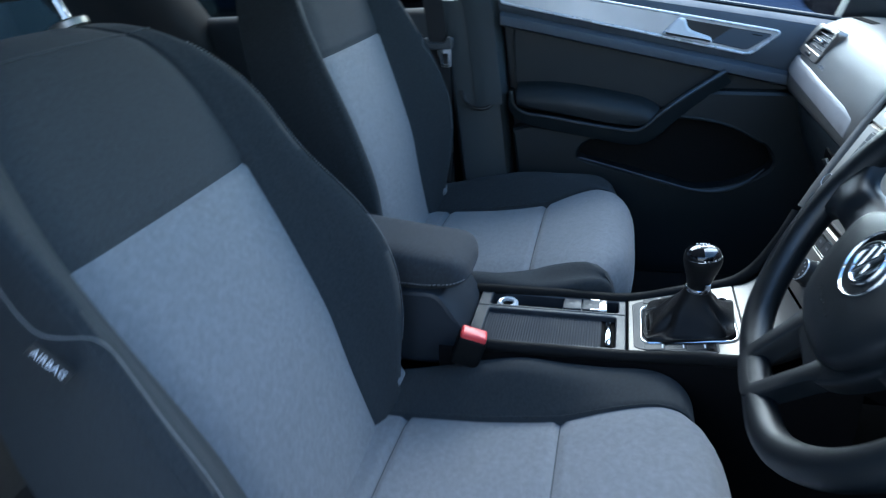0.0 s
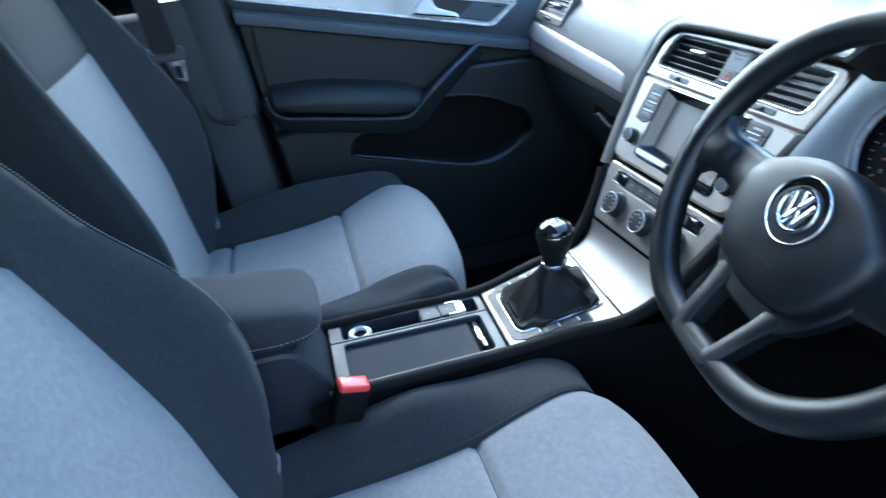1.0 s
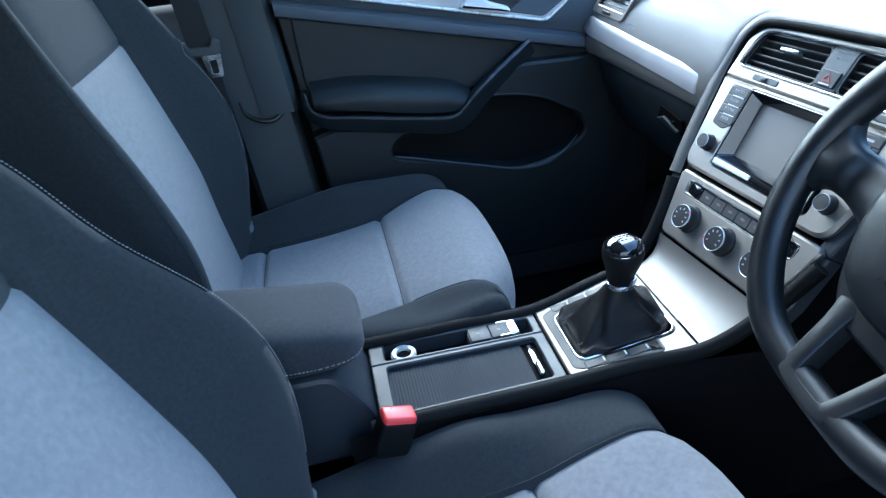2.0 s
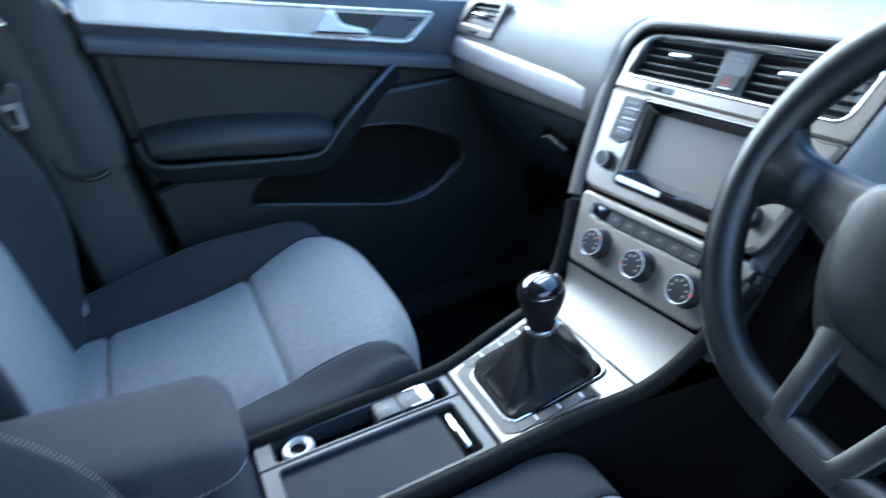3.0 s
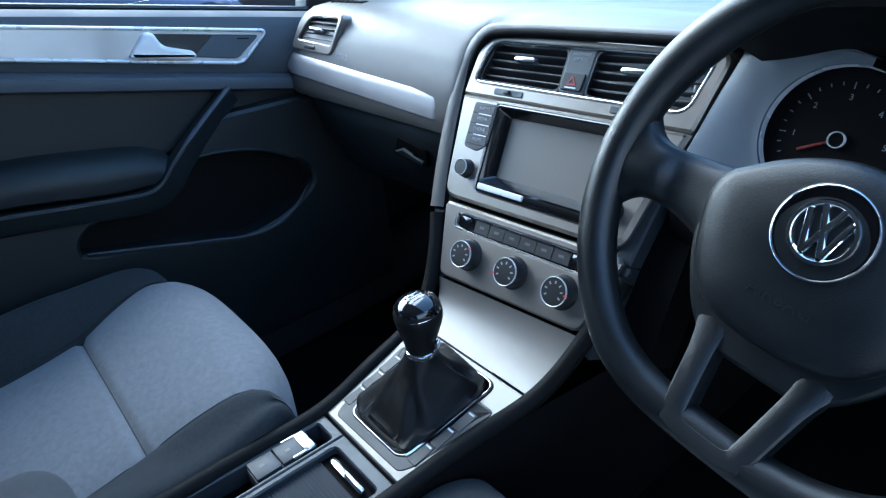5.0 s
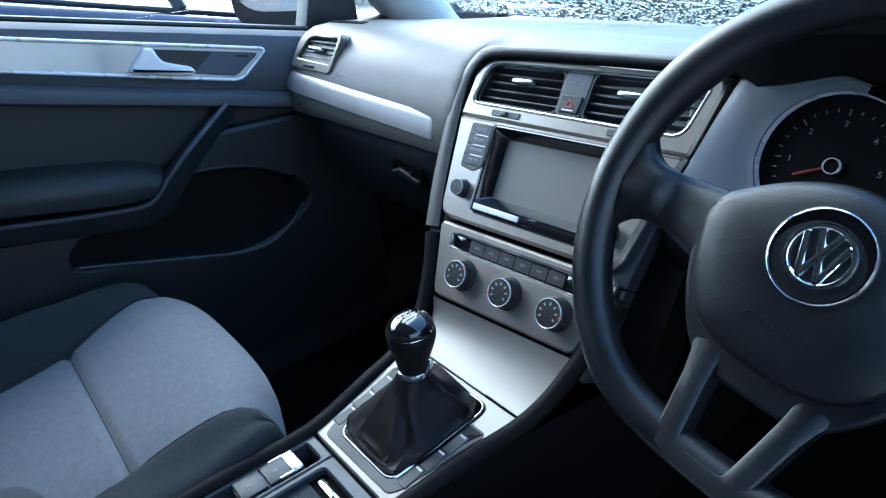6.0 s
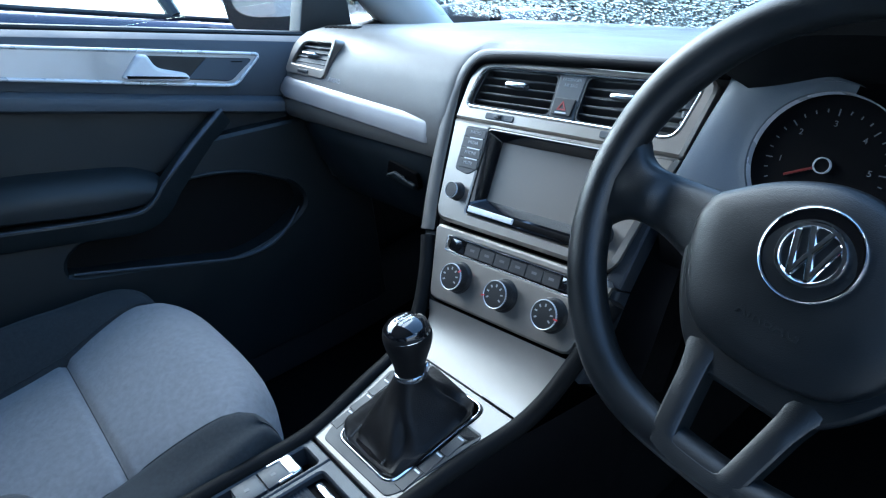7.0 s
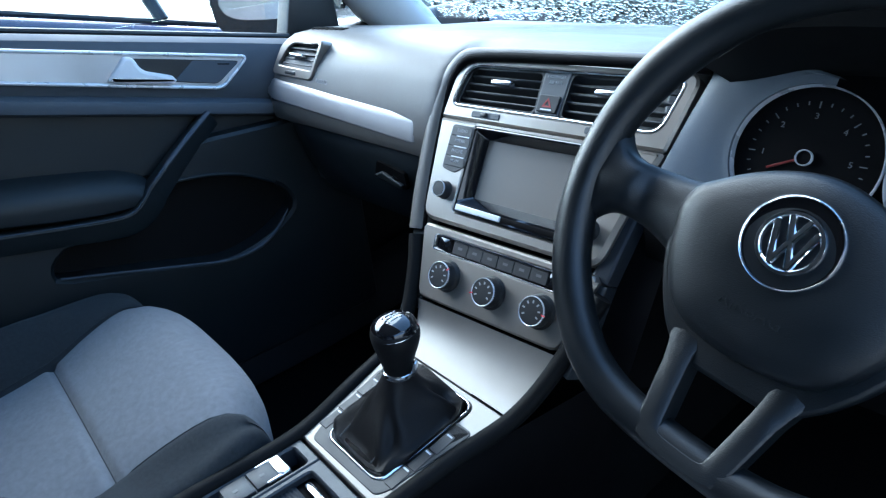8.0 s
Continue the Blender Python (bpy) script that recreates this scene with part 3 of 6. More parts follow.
bm = bmesh.new()
rbox(bm, (-0.80, -0.50, 0.28), (-0.745, -0.24, 1.02), r=0.004)
tagged(part("wall_body_side_west", bm, HOLE), "dark door seal and body side behind the pillar", "wall", kind="structure")
bm = bmesh.new()
rows = []
for k in range(13):
    z = 0.30 + 0.72 * k / 12
    f = -0.335 + (1.02 - z) * 0.075
    fl = 0.02 * max(0, (0.72 - z) / 0.4)
    rows.append([Vector(p) for p in ((-0.80, f, z), (-0.715 + fl, f, z), (-0.700 + fl, f - 0.012, z), (-0.694 + fl, f - 0.05, z), (-0.698 + fl, f - 0.125, z), (-0.725 + fl, f - 0.140, z), (-0.80, f - 0.155, z))])
loft(bm, rows, True, True)
pil = tagged(part("wall_pillar_west", bm, PILLAR_TRIM), "grey plastic lower pillar trim", "pillar", kind="structure")
bm = bmesh.new()
rows = []
for k in range(9):
    z = 0.766 + 0.634 * k / 8
    f = -0.325 + (1.02 - z) * 0.075 - 0.12 * max(0, (z - 1.0) / 0.4)
    x = -0.69 + 0.08 * max(0, (z - 1.0) / 0.4)
    lo = -0.003
    rows.append([Vector(p) for p in ((x - 0.10, f, z), (x - 0.015 - lo, f, z), (x + 0.002 - lo, f - 0.012, z), (x + 0.004 - lo, f - 0.05, z), (x - 0.004 - lo, f - 0.082, z), (x - 0.1, f - 0.10, z))])
loft(bm, rows, True, True)
part("upper_cover", bm, PILLAR_TRIM, pil, "blue-grey upper pillar cover")
bm = bmesh.new()
tube(bm, spline([(-0.70, -0.333, 0.775), (-0.684, -0.36, 0.757), (-0.682, -0.385, 0.757), (-0.69, -0.415, 0.772), (-0.70, -0.425, 0.80)], 16), 0.005, 8)
part("cover_lip", bm, PLASTIC, pil)

belt_ob = root("seat_belt", (-0.66, -0.45, 0.30), "black seat belt with a steel tongue hanging by the pillar", "seat belt")
bm = bmesh.new()
prof = [(-0.655, -0.50, 0.34), (-0.648, -0.468, 0.70), (-0.640, -0.462, 0.90), (-0.630, -0.475, 1.12), (-0.615, -0.49, 1.28)]
pts = spline(prof, 20)
rows = [[p + Vector((dx, dy, 0)) for dx, dy in ((0.0, -0.024), (0.0, 0.024), (-0.0015, 0.024), (-0.0015, -0.024))] for p in pts]
loft(bm, rows, True, True)
part("webbing", bm, BELT, belt_ob)
bm = bmesh.new()
prism(bm, fillet([(-0.498, 0.915), (-0.428, 0.915), (-0.424, 0.94), (-0.438, 0.945), (-0.445, 0.932), (-0.483, 0.932), (-0.49, 0.945), (-0.502, 0.94)], 0.005), -0.642, -0.626, DOOR, 0.004)
part("tongue_grip", bm, PLASTIC_GREY, belt_ob, "grey plastic tongue grip")
bm = bmesh.new()
ring_plate(bm, fillet([(-0.458, 0.872), (-0.432, 0.872), (-0.428, 0.916), (-0.466, 0.916)], 0.006), fillet([(-0.451, 0.880), (-0.440, 0.880), (-0.439, 0.905), (-0.452, 0.905)], 0.003), -0.634, -0.631, DOOR, 0.0006)
part("tongue", bm, CHROME_SATIN, belt_ob, "bright steel belt tongue")

# ---- dashboard ----
dash = root("dashboard", (0, 0.45, 0.55), "charcoal soft-grained dashboard with a silver strip", "dashboard")
DX0, DX1 = -0.735, 0.735


def dash_profile(x):
    """The section of the dashboard at x, from the windscreen's foot over the top and down to the footwell."""
    mid = 1 / (1 + math.exp(-(x + 0.165) / 0.006))  # behind the centre stack and the binnacle
    end = max(0.0, (-x - 0.625) / 0.11)
    back = 0.035 * end * end
    rec = 0.045 * mid
    k = 0.13 / (1 + math.exp(-(x - 0.185) / 0.006)) / (1 + math.exp((x - 0.56) / 0.006))
    drop = 0.014 * end
    pts = [(0.95, 0.889), (0.76, 0.911), (0.62, 0.931), (0.50, 0.949), (0.445, 0.955), (0.41, 0.953), (0.385, 0.942), (0.367, 0.925), (0.354, 0.905), (0.343, 0.88)]
    low = [(0.337, 0.868), (0.327, 0.836), (0.325, 0.816), (0.330, 0.803), (0.342, 0.797), (0.365, 0.78), (0.380, 0.72), (0.395, 0.66), (0.46, 0.60), (0.60, 0.55), (0.9, 0.52)]
    near = lambda z: 0.35 + 0.65 * min(1.0, max(0.0, (0.945 - z) / 0.02))
    return [Vector((x, y + back + k + rec * (near(z) if y < 0.5 else 0.35), z - drop)) for y, z in pts] + [Vector((x, y + back + k + rec, z - drop * 0.4)) for y, z in low]


bm = bmesh.new()
xs = [DX0 + (0.52) * k / 30 for k in range(31)] + [-0.205 + 0.08 * k / 12 for k in range(13)] + [-0.11 + 0.27 * k / 8 for k in range(9)] + [0.165 + 0.04 * k / 8 for k in range(9)] + [0.22 + 0.31 * k / 8 for k in range(9)] + [0.535 + 0.05 * k / 8 for k in range(9)] + [0.6, 0.66, DX1]
loft(bm, [[p for p in dash_profile(x)] + [Vector((x, 1.02, 0.53)), Vector((x, 1.02, 0.876))] for x in xs], True, True)
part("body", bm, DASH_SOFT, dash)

# silver strip on the passenger side
bm = bmesh.new()
rows = []
for k in range(49):
    t = 1 - (1 - k / 48) ** 1.5
    x = -0.680 + t * 0.466
    th = 0.035 + 0.006 * t
    zc = 0.859 - 0.0175 * t
    end = max(0.0, (-x - 0.625) / 0.11)
    y = 0.336 + 0.035 * end * end
    e0, e1 = max(0.0, (0.05 - t) / 0.05), max(0.0, (t - 0.972) / 0.028)
    up, dn = 1 - 0.55 * e0 ** 2 - 0.45 * e1 ** 3, 1 - 0.3 * e0 ** 2 - 0.10 * e1 ** 3
    rows.append([Vector((x, y + yy + 0.004 * e1 ** 4, zc + th * zz * (up if zz > 0 else dn))) for yy, zz in ((0.02, 0.52), (0.003, 0.5), (-0.001, 0.44), (-0.005, 0.2), (-0.008, 0.0), (-0.011, -0.25), (-0.012, -0.42), (-0.009, -0.5), (0.02, -0.52))])
loft(bm, rows, True, True)
part("silver_strip", bm, SILVER_STRIP, dash, "satin silver strip")
bm = bmesh.new()
tube(bm, [(x, 0.331, 0.839 - 0.0205 * (x + 0.68) / 0.466) for x in (-0.66, -0.5, -0.35, -0.217)], 0.0032, 8)
part("shadow_lip", bm, PLASTIC, dash)

# glovebox lid with its latch
bm = bmesh.new()
rows = []
for k in range(13):
    x = -0.655 + 0.475 * k / 12
    e = 0.02 * (abs(k - 6) / 6) ** 6
    rows.append([Vector((x, y + e, z)) for y, z in ((0.39, 0.797), (0.343, 0.795), (0.339, 0.786), (0.345, 0.760), (0.362, 0.70), (0.389, 0.648), (0.42, 0.64))])
loft(bm, rows, True, True)
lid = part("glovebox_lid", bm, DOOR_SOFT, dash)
LT = axes((-0.312, 0.3435, 0.752), (1, 0, -0.06), (0, -0.2, 1), (0, -1, -0.2))
bm = bmesh.new()
prism(bm, fillet([(-0.050, -0.012), (0.034, -0.022), (0.040, 0.010), (-0.032, 0.016)], 0.006), -0.02, 0.0015, LT, 0.001)
part("latch_recess", bm, HOLE, lid)
bm = bmesh.new()
prism(bm, fillet([(-0.048, -0.013), (0.028, -0.021), (0.030, -0.011), (-0.020, 0.000)], 0.003), 0.0, 0.007, LT, 0.003, 3)
part("latch", bm, DOOR_SOFT, lid, "dark glovebox latch")
bm = bmesh.new()
lathe(bm, [(0.004, 0), (0.004, 0.003)], 12, LT @ Matrix.Translation((0.012, -0.002, 0.002)))
part("lock", bm, CHROME_SATIN, lid)


# air vents: a dark duct, slats, a bright tab and a frame
def vent(name, parent, m, outline, inner, slats, tab, frame_mat, frame_label, v0, v1, tilt=20.0):
    bm = bmesh.new()
    ring_plate(bm, outline, inner, -0.02, 0.004, m, 0.002)
    fr = part(name, bm, frame_mat, parent, frame_label)
    bm = bmesh.new()
    prism(bm, [Vector(p) * 1.0 for p in outline], -0.05, -0.034, m)
    part("duct", bm, HOLE, fr)
    for k in range(slats):
        t = (k + 0.5) / slats
        v = v0 + (v1 - v0) * t
        us = []
        for i, p in enumerate(inner):
            q = inner[i - 1]
            if (p.y - v) * (q.y - v) <= 0 and abs(p.y - q.y) > 1e-9:
                us.append(q.x + (p.x - q.x) * (v - q.y) / (p.y - q.y))
        if len(us) < 2:
            continue
        bm = bmesh.new()
        rbox(bm, (min(us) - 0.003, -0.0018, -0.014), (max(us) + 0.003, 0.0018, 0.012), m @ Matrix.Translation((0, v, -0.012)) @ pose(0, 0, 0, -tilt), 0.0012, 1)
        part("slat", bm, KEY_GREY, fr)
    if tab:
        bm = bmesh.new()
        rbox(bm, (tab[0] - tab[2] / 2, tab[1] - 0.0035, -0.012), (tab[0] + tab[2] / 2, tab[1] + 0.0035, 0.008), m, 0.003)
        part("tab", bm, CHROME_SATIN, fr, "bright slider tab")
    return fr


# passenger vent at the end of the dashboard
PV = axes((-0.565, 0.3585, 0.920), (0.99, 0.0, 0.0), (0.0, 0.36, 0.93), (0.0, -0.93, 0.36))
o = fillet([(-0.100, -0.0385), (0.047, -0.0405), (0.075, 0.031), (-0.070, 0.0285)], [0.016, 0.012, 0.014, 0.03], 6)
i = fillet([(-0.077, -0.0205), (0.044, -0.0235), (0.061, 0.0235), (-0.038, 0.0205)], [0.006, 0.006, 0.006, 0.02], 6)
pv = vent("end_vent", dash, PV, o, i, 5, (-0.010, 0.0, 0.046), SILVER, "silver framed side air vent", -0.0235, 0.0235)
bm = bmesh.new()
rbox(bm, (-0.045, -0.0355, 0.002), (-0.007, -0.0285, 0.006), PV, 0.002)
part("shut_wheel", bm, PLASTIC, pv)
words("lettering", "AIRBAG", 0.011, axes((-0.487, 0.3445, 0.884), (0.995, 0, -0.03), (0.0, 0.36, 0.93), (0, -0.93, 0.36)), GREY_INK, dash)

# defroster grille on the dash top
bm = bmesh.new()
for k in range(7):
    rbox(bm, (-0.628 + 0.0145 * k, 0.424 + 0.001 * k, 0.940), (-0.6165 + 0.0145 * k, 0.440 + 0.001 * k, 0.9562), None, 0.001, 1)
part("speaker_grille", bm, HOLE, dash)

# ---- centre stack ----
u = Vector((0.9975, 0.0706, 0.0))
v = Vector((-0.0354, 0.5008, 0.8649))
n = u.cross(v).normalized()
STACK = axes((0, 0.2514, 0.6853), u, v, n)

# dark hood and side rails
bm = bmesh.new()
hood = spline([(-0.158, 0.048, -0.004), (-0.167, 0.10, -0.003), (-0.1745, 0.17, -0.002), (-0.174, 0.225, 0.0), (-0.165, 0.268, 0.003), (-0.144, 0.292, 0.006), (-0.10, 0.2985, 0.007), (0.0, 0.301, 0.007), (0.10, 0.302, 0.007), (0.16, 0.303, 0.005), (0.190, 0.303, 0.001)], 60)
tube(bm, [p + Vector((0, 0.0, -0.001)) for p in hood], [0.0125 - 0.006 * min(1.0, max(0.0, (q - 20) / 10)) for q in range(60)], 12, m=STACK, flat=0.6, up=(0, 0, 1))
part("stack_hood", bm, DASH_SOFT, dash, "soft edge round the centre stack")
# solid black rod paints the shadow between silver bezel and dash skin
bm = bmesh.new()
inside = [Vector((0.0125, 0.0, -0.004)).lerp(Vector((0.006, -0.0065, 0.002)), min(1.0, max(0.0, (q - 14) / 14))) for q in range(60)]
tube(bm, [p + d for p, d in zip(hood, inside)], [0.004 + 0.002 * min(1.0, q / 28) for q in range(60)], 10, m=STACK)
part("shadow_gap", bm, HOLE, dash, "black rod in place of the shadow round the centre stack")
bm = bmesh.new()
prism(bm, [(-0.17, -0.05), (0.19, -0.05), (0.20, 0.30), (-0.165, 0.30)], -0.10, -0.03, STACK)
part("stack_core", bm, HOLE, dash)

# vent bezel with two vents and the hazard block between them
bm = bmesh.new()
bo = fillet([(-0.160, 0.208), (0.172, 0.206), (0.190, 0.292), (-0.150, 0.294)], [0.004, 0.004, 0.02, 0.03], 8)
bi = fillet([(-0.146, 0.2265), (0.159, 0.2245), (0.1745, 0.2835), (-0.133, 0.2805)], [0.012, 0.016, 0.012, 0.022], 8)
ring_plate(bm, bo, bi, -0.03, 0.004, STACK, 0.003)
bez = part("vent_bezel", bm, SILVER, dash, "satin silver vent bezel")
bm = bmesh.new()
tube(bm, [Vector((p.x, p.y, 0.003)) for p in dedupe(bi)], 0.0016, 8, closed=True, m=STACK)
part("chrome_line", bm, CHROME_SATIN, bez)
for nm, pts, tab in (("centre_vent", [(-0.142, 0.2285), (-0.0085, 0.228), (-0.0085, 0.281), (-0.128, 0.279)], (-0.072, 0.262, 0.034)), ("centre_vent", [(0.028, 0.2270), (0.159, 0.225), (0.1735, 0.282), (0.031, 0.282)], (0.085, 0.262, 0.034))):
    oo = fillet(pts, 0.010, 4)
    c = sum(oo, Vector((0, 0))) / len(oo)
    ii = [c + (p - c) * 0.985 for p in oo]
    vent(nm, dash, STACK @ Matrix.Translation((0, 0, -0.004)), oo, ii, 5, tab, PLASTIC, "black slatted air vent", 0.228, 0.281, 25.0)
bm = bmesh.new()
prism(bm, fillet([(-0.0085, 0.2275), (0.028, 0.2270), (0.031, 0.2825), (-0.0085, 0.2825)], 0.003), -0.02, 0.001, STACK, 0.002)
hz = part("hazard_block", bm, PLASTIC_GREY, dash, "grey block with the hazard button")
bm = bmesh.new()
prism(bm, fillet([(-0.006, 0.2315), (0.0235, 0.231), (0.0255, 0.2525), (-0.0055, 0.2530)], 0.003), 0.0, 0.0035, STACK, 0.0012)
hb = part("hazard_button", bm, PLASTIC, hz)
bm = bmesh.new()
ring_plate(bm, [(0.002, 0.2375), (0.016, 0.2375), (0.009, 0.249)], [(0.005, 0.2392), (0.013, 0.2392), (0.009, 0.246)], 0.003, 0.0042, STACK, 0.0)
part("warning_triangle", bm, DULL_RED, hb, smooth=0)
bars("marking", 0.016, 0.0016, STACK @ Matrix.Translation((0.009, 0.2345, 0.0036)), WHITE_INK, hb)
words("lettering", "PASSENGER", 0.0052, STACK @ Matrix.Translation((0.011, 0.2755, 0.0012)), GREY_INK, hz)
words("lettering", "AIR BAG", 0.0052, STACK @ Matrix.Translation((0.011, 0.2685, 0.0012)), GREY_INK, hz)

# radio surround
bm = bmesh.new()
ro = fillet([(-0.146, 0.067), (0.134, 0.067), (0.150, 0.135), (0.172, 0.2055), (-0.160, 0.2075)], [0.022, 0.022, 0.02, 0.004, 0.004], 8)
ri = fillet([(-0.090, 0.088), (0.090, 0.086), (0.090, 0.140), (0.090, 0.200), (-0.090, 0.200)], 0.004, 8)
ring_plate(bm, ro, ri, -0.03, 0.005, STACK, 0.005)
rad = part("radio_surround", bm, SILVER, dash, "satin silver radio surround")
bm = bmesh.new()
rim = [[Vector((a, b, z)) for a, b in fillet(c4, r, 5)] for c4, r, z in (
    ([(-0.0905, 0.0855), (0.0905, 0.0845), (0.0905, 0.2005), (-0.0905, 0.2005)], 0.005, -0.02),
    ([(-0.0905, 0.0855), (0.0905, 0.0845), (0.0905, 0.2005), (-0.0905, 0.2005)], 0.005, 0.0062),
    ([(-0.0890, 0.0870), (0.0890, 0.0860), (0.0890, 0.1990), (-0.0890, 0.1990)], 0.004, 0.0072),
    ([(-0.0872, 0.0985), (0.0870, 0.0975), (0.0870, 0.1970), (-0.0872, 0.1970)], 0.003, 0.0066),
    ([(-0.0740, 0.1090), (0.0715, 0.1080), (0.0725, 0.1880), (-0.0750, 0.1880)], 0.002, -0.0090),
    ([(-0.0740, 0.1090), (0.0715, 0.1080), (0.0725, 0.1880), (-0.0750, 0.1880)], 0.002, -0.0200))]
loft(bm, rim, True, False, STACK)
unit = part("display_frame", bm, GLOSS, dash, "gloss black display frame, sloping in to the screen", smooth=20)
bm = bmesh.new()
prism(bm, [(-0.076, 0.107), (0.073, 0.106), (0.074, 0.190), (-0.077, 0.190)], -0.03, -0.0105, STACK)
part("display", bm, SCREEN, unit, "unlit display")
bm = bmesh.new()
prism(bm, fillet([(-0.0865, 0.0885), (-0.0095, 0.0880), (-0.0095, 0.0955), (-0.0865, 0.0965)], 0.0015), 0.005, 0.0085, STACK, 0.001)
part("disc_trim", bm, BRIGHT, unit, "bright trim below the display")
bm = bmesh.new()
prism(bm, [(-0.008, 0.0880), (0.086, 0.0875), (0.086, 0.0950), (-0.008, 0.0955)], 0.004, 0.0076, STACK, 0.001)
part("trim", bm, HOLE, unit)
for sgn, names in ((-1, ("RADIO", "MEDIA", "PHONE", "MUTE")), (1, ("CAR", "SETUP", "SOUND", "MENU"))):
    bm = bmesh.new()
    prism(bm, fillet([(sgn * 0.0905, 0.146), (sgn * 0.0905, 0.1995), (sgn * 0.131, 0.1995), (sgn * 0.131, 0.139), (sgn * 0.106, 0.135)][:: sgn], 0.005), 0.0, 0.0062, STACK, 0.001)
    part("button_pad", bm, KEY_GREY, rad, "dark grey pad of four flush buttons")
    for k in range(4):
        zc = 0.1908 - 0.0138 * k
        uc = sgn * 0.1112
        bm = bmesh.new()
        rbox(bm, (uc - 0.0185 + (0.004 if k == 3 and sgn < 0 else 0), zc - 0.0062, 0.005), (uc + 0.0185, zc + 0.0062, 0.0070), STACK, 0.0008, 1)
        b = part("button", bm, KEY_GREY, rad)
        if k < 3:
            bars("edge_line", 0.0225, 0.0015, STACK @ Matrix.Translation((uc - sgn * 0.004, zc - 0.0068, 0.0068)), WHITE_INK, b)
        if sgn < 0:
            words("lettering", names[k], 0.0062, STACK @ Matrix.Translation((uc + 0.001, zc + 0.0008, 0.0071)), GREY_INK, b)
        else:
            bars("lettering_bar", 0.016, 0.003, STACK @ Matrix.Translation((uc, zc, 0.007)), GREY_INK, b)


def knob(parent, at, r, h, marks=False, pointer=0.0):
    m = STACK @ Matrix.Translation((at[0], at[1], 0.003))
    bm = bmesh.new()
    lathe(bm, [(r * 1.20, 0), (r * 1.20, 0.0015), (r * 1.12, 0.004), (r * 1.06, 0.006)], 40, m)
    k = part("knob", bm, PLASTIC, parent, "black rotary knob with a bright ring")
    bm = bmesh.new()
    prof = [(r * 1.07, 0.004), (r * 1.03, h * 0.7), (r * 0.97, h)]
    rings = [[Vector(((q * (1 + (0.018 if j % 2 else 0))) * math.cos(2 * math.pi * j / 72), (q * (1 + (0.018 if j % 2 else 0))) * math.sin(2 * math.pi * j / 72), z)) for j in range(72)] for q, z in prof]
    loft(bm, rings, True, True, m)
    part("grip", bm, PLASTIC, k)
    bm = bmesh.new()
    lathe(bm, [(r * 0.99, h - 0.002), (r * 0.99, h + 0.0006), (r * 0.96, h + 0.0013), (r * 0.93, h + 0.0008), (r * 0.93, h - 0.001)], 40, m)
    part("bright_ring", bm, BRIGHT, k)
    bm = bmesh.new()
    lathe(bm, [(r * 0.93, h - 0.001), (r * 0.92, h + 0.0006), (0.0005, h + 0.0009)], 40, m)
    part("cap", bm, PLASTIC, k)
    if marks:
        for j in range(7):
            a = radians(-120 + 40 * j)
            mm = m @ Matrix.Translation((r * 0.62 * math.sin(a), r * 0.62 * math.cos(a), h + 0.0008)) @ Matrix.Rotation(-a, 4, "Z")
            bars("mark", 0.0018, 0.0034, mm, GREY_INK, k)
        mm = m @ Matrix.Rotation(pointer, 4, "Z") @ Matrix.Translation((0, r * 0.98, h + 0.0012))
        bars("pointer", 0.0016, 0.005, mm, RED, k)
    return k


knob(rad, (-0.115, 0.1100), 0.0108, 0.015)
knob(rad, (0.1135, 0.1075), 0.0108, 0.015)
# small slider plates above the radio
for uc in (-0.081, 0.095):
    bm = bmesh.new()
    prism(bm, fillet([(uc - 0.024, 0.2125), (uc + 0.024, 0.2125), (uc + 0.024, 0.221), (uc - 0.024, 0.221)], 0.003), 0.002, 0.0055, STACK, 0.001)
    b = part("vent_slider", bm, PLASTIC_GREY, bez)
    bm = bmesh.new()
    rbox(bm, (uc - 0.006, 0.214, 0.005), (uc + 0.004, 0.2195, 0.0085), STACK, 0.001)
    part("thumbwheel", bm, PLASTIC, b)

# climate panel
bm = bmesh.new()
co = fillet([(-0.116, -0.038), (0.116, -0.036), (0.142, 0.061), (-0.140, 0.061)], [0.012, 0.012, 0.003, 0.003], 6)
ci = fillet([(-0.110, 0.030), (0.110, 0.029), (0.112, 0.050), (-0.110, 0.050)], 0.003, 6)
ring_plate(bm, co, ci, -0.03, 0.003, STACK, 0.003, n=120)
clim = part("climate_panel", bm, SILVER, dash, "satin silver climate panel")
bm = bmesh.new()
prism(bm, [(-0.112, 0.028), (0.113, 0.027), (0.113, 0.052), (-0.112, 0.052)], -0.02, -0.004, STACK)
part("button_recess", bm, HOLE, clim)
for a, b_ in ((-0.1055, -0.0785), (0.0775, 0.1065)):
    bm = bmesh.new()
    rbox(bm, (a, 0.0315, -0.01), (b_, 0.0480, 0.0), STACK, 0.001)
    part("sensor", bm, GLOSS, clim)
for k in range(6):
    uc = -0.0643 + 0.0256 * k
    bm = bmesh.new()
    rbox(bm, (uc - 0.0125, 0.0316, -0.01), (uc + 0.0125, 0.0482, 0.0012), STACK, 0.0006, 1)
    b = part("climate_button", bm, KEY_GREY, clim)
    bars("marking", 0.0075, 0.0032, STACK @ Matrix.Translation((uc, 0.0405, 0.0009)), FAINT_INK, b)
bm = bmesh.new()
tube(bm, [Vector((p.x, p.y, 0.0026)) for p in dedupe(fillet([(-0.1095, 0.0297), (0.1095, 0.0287), (0.1115, 0.0503), (-0.1105, 0.0503)], 0.003, 4))], 0.0009, 6, closed=True, m=STACK)
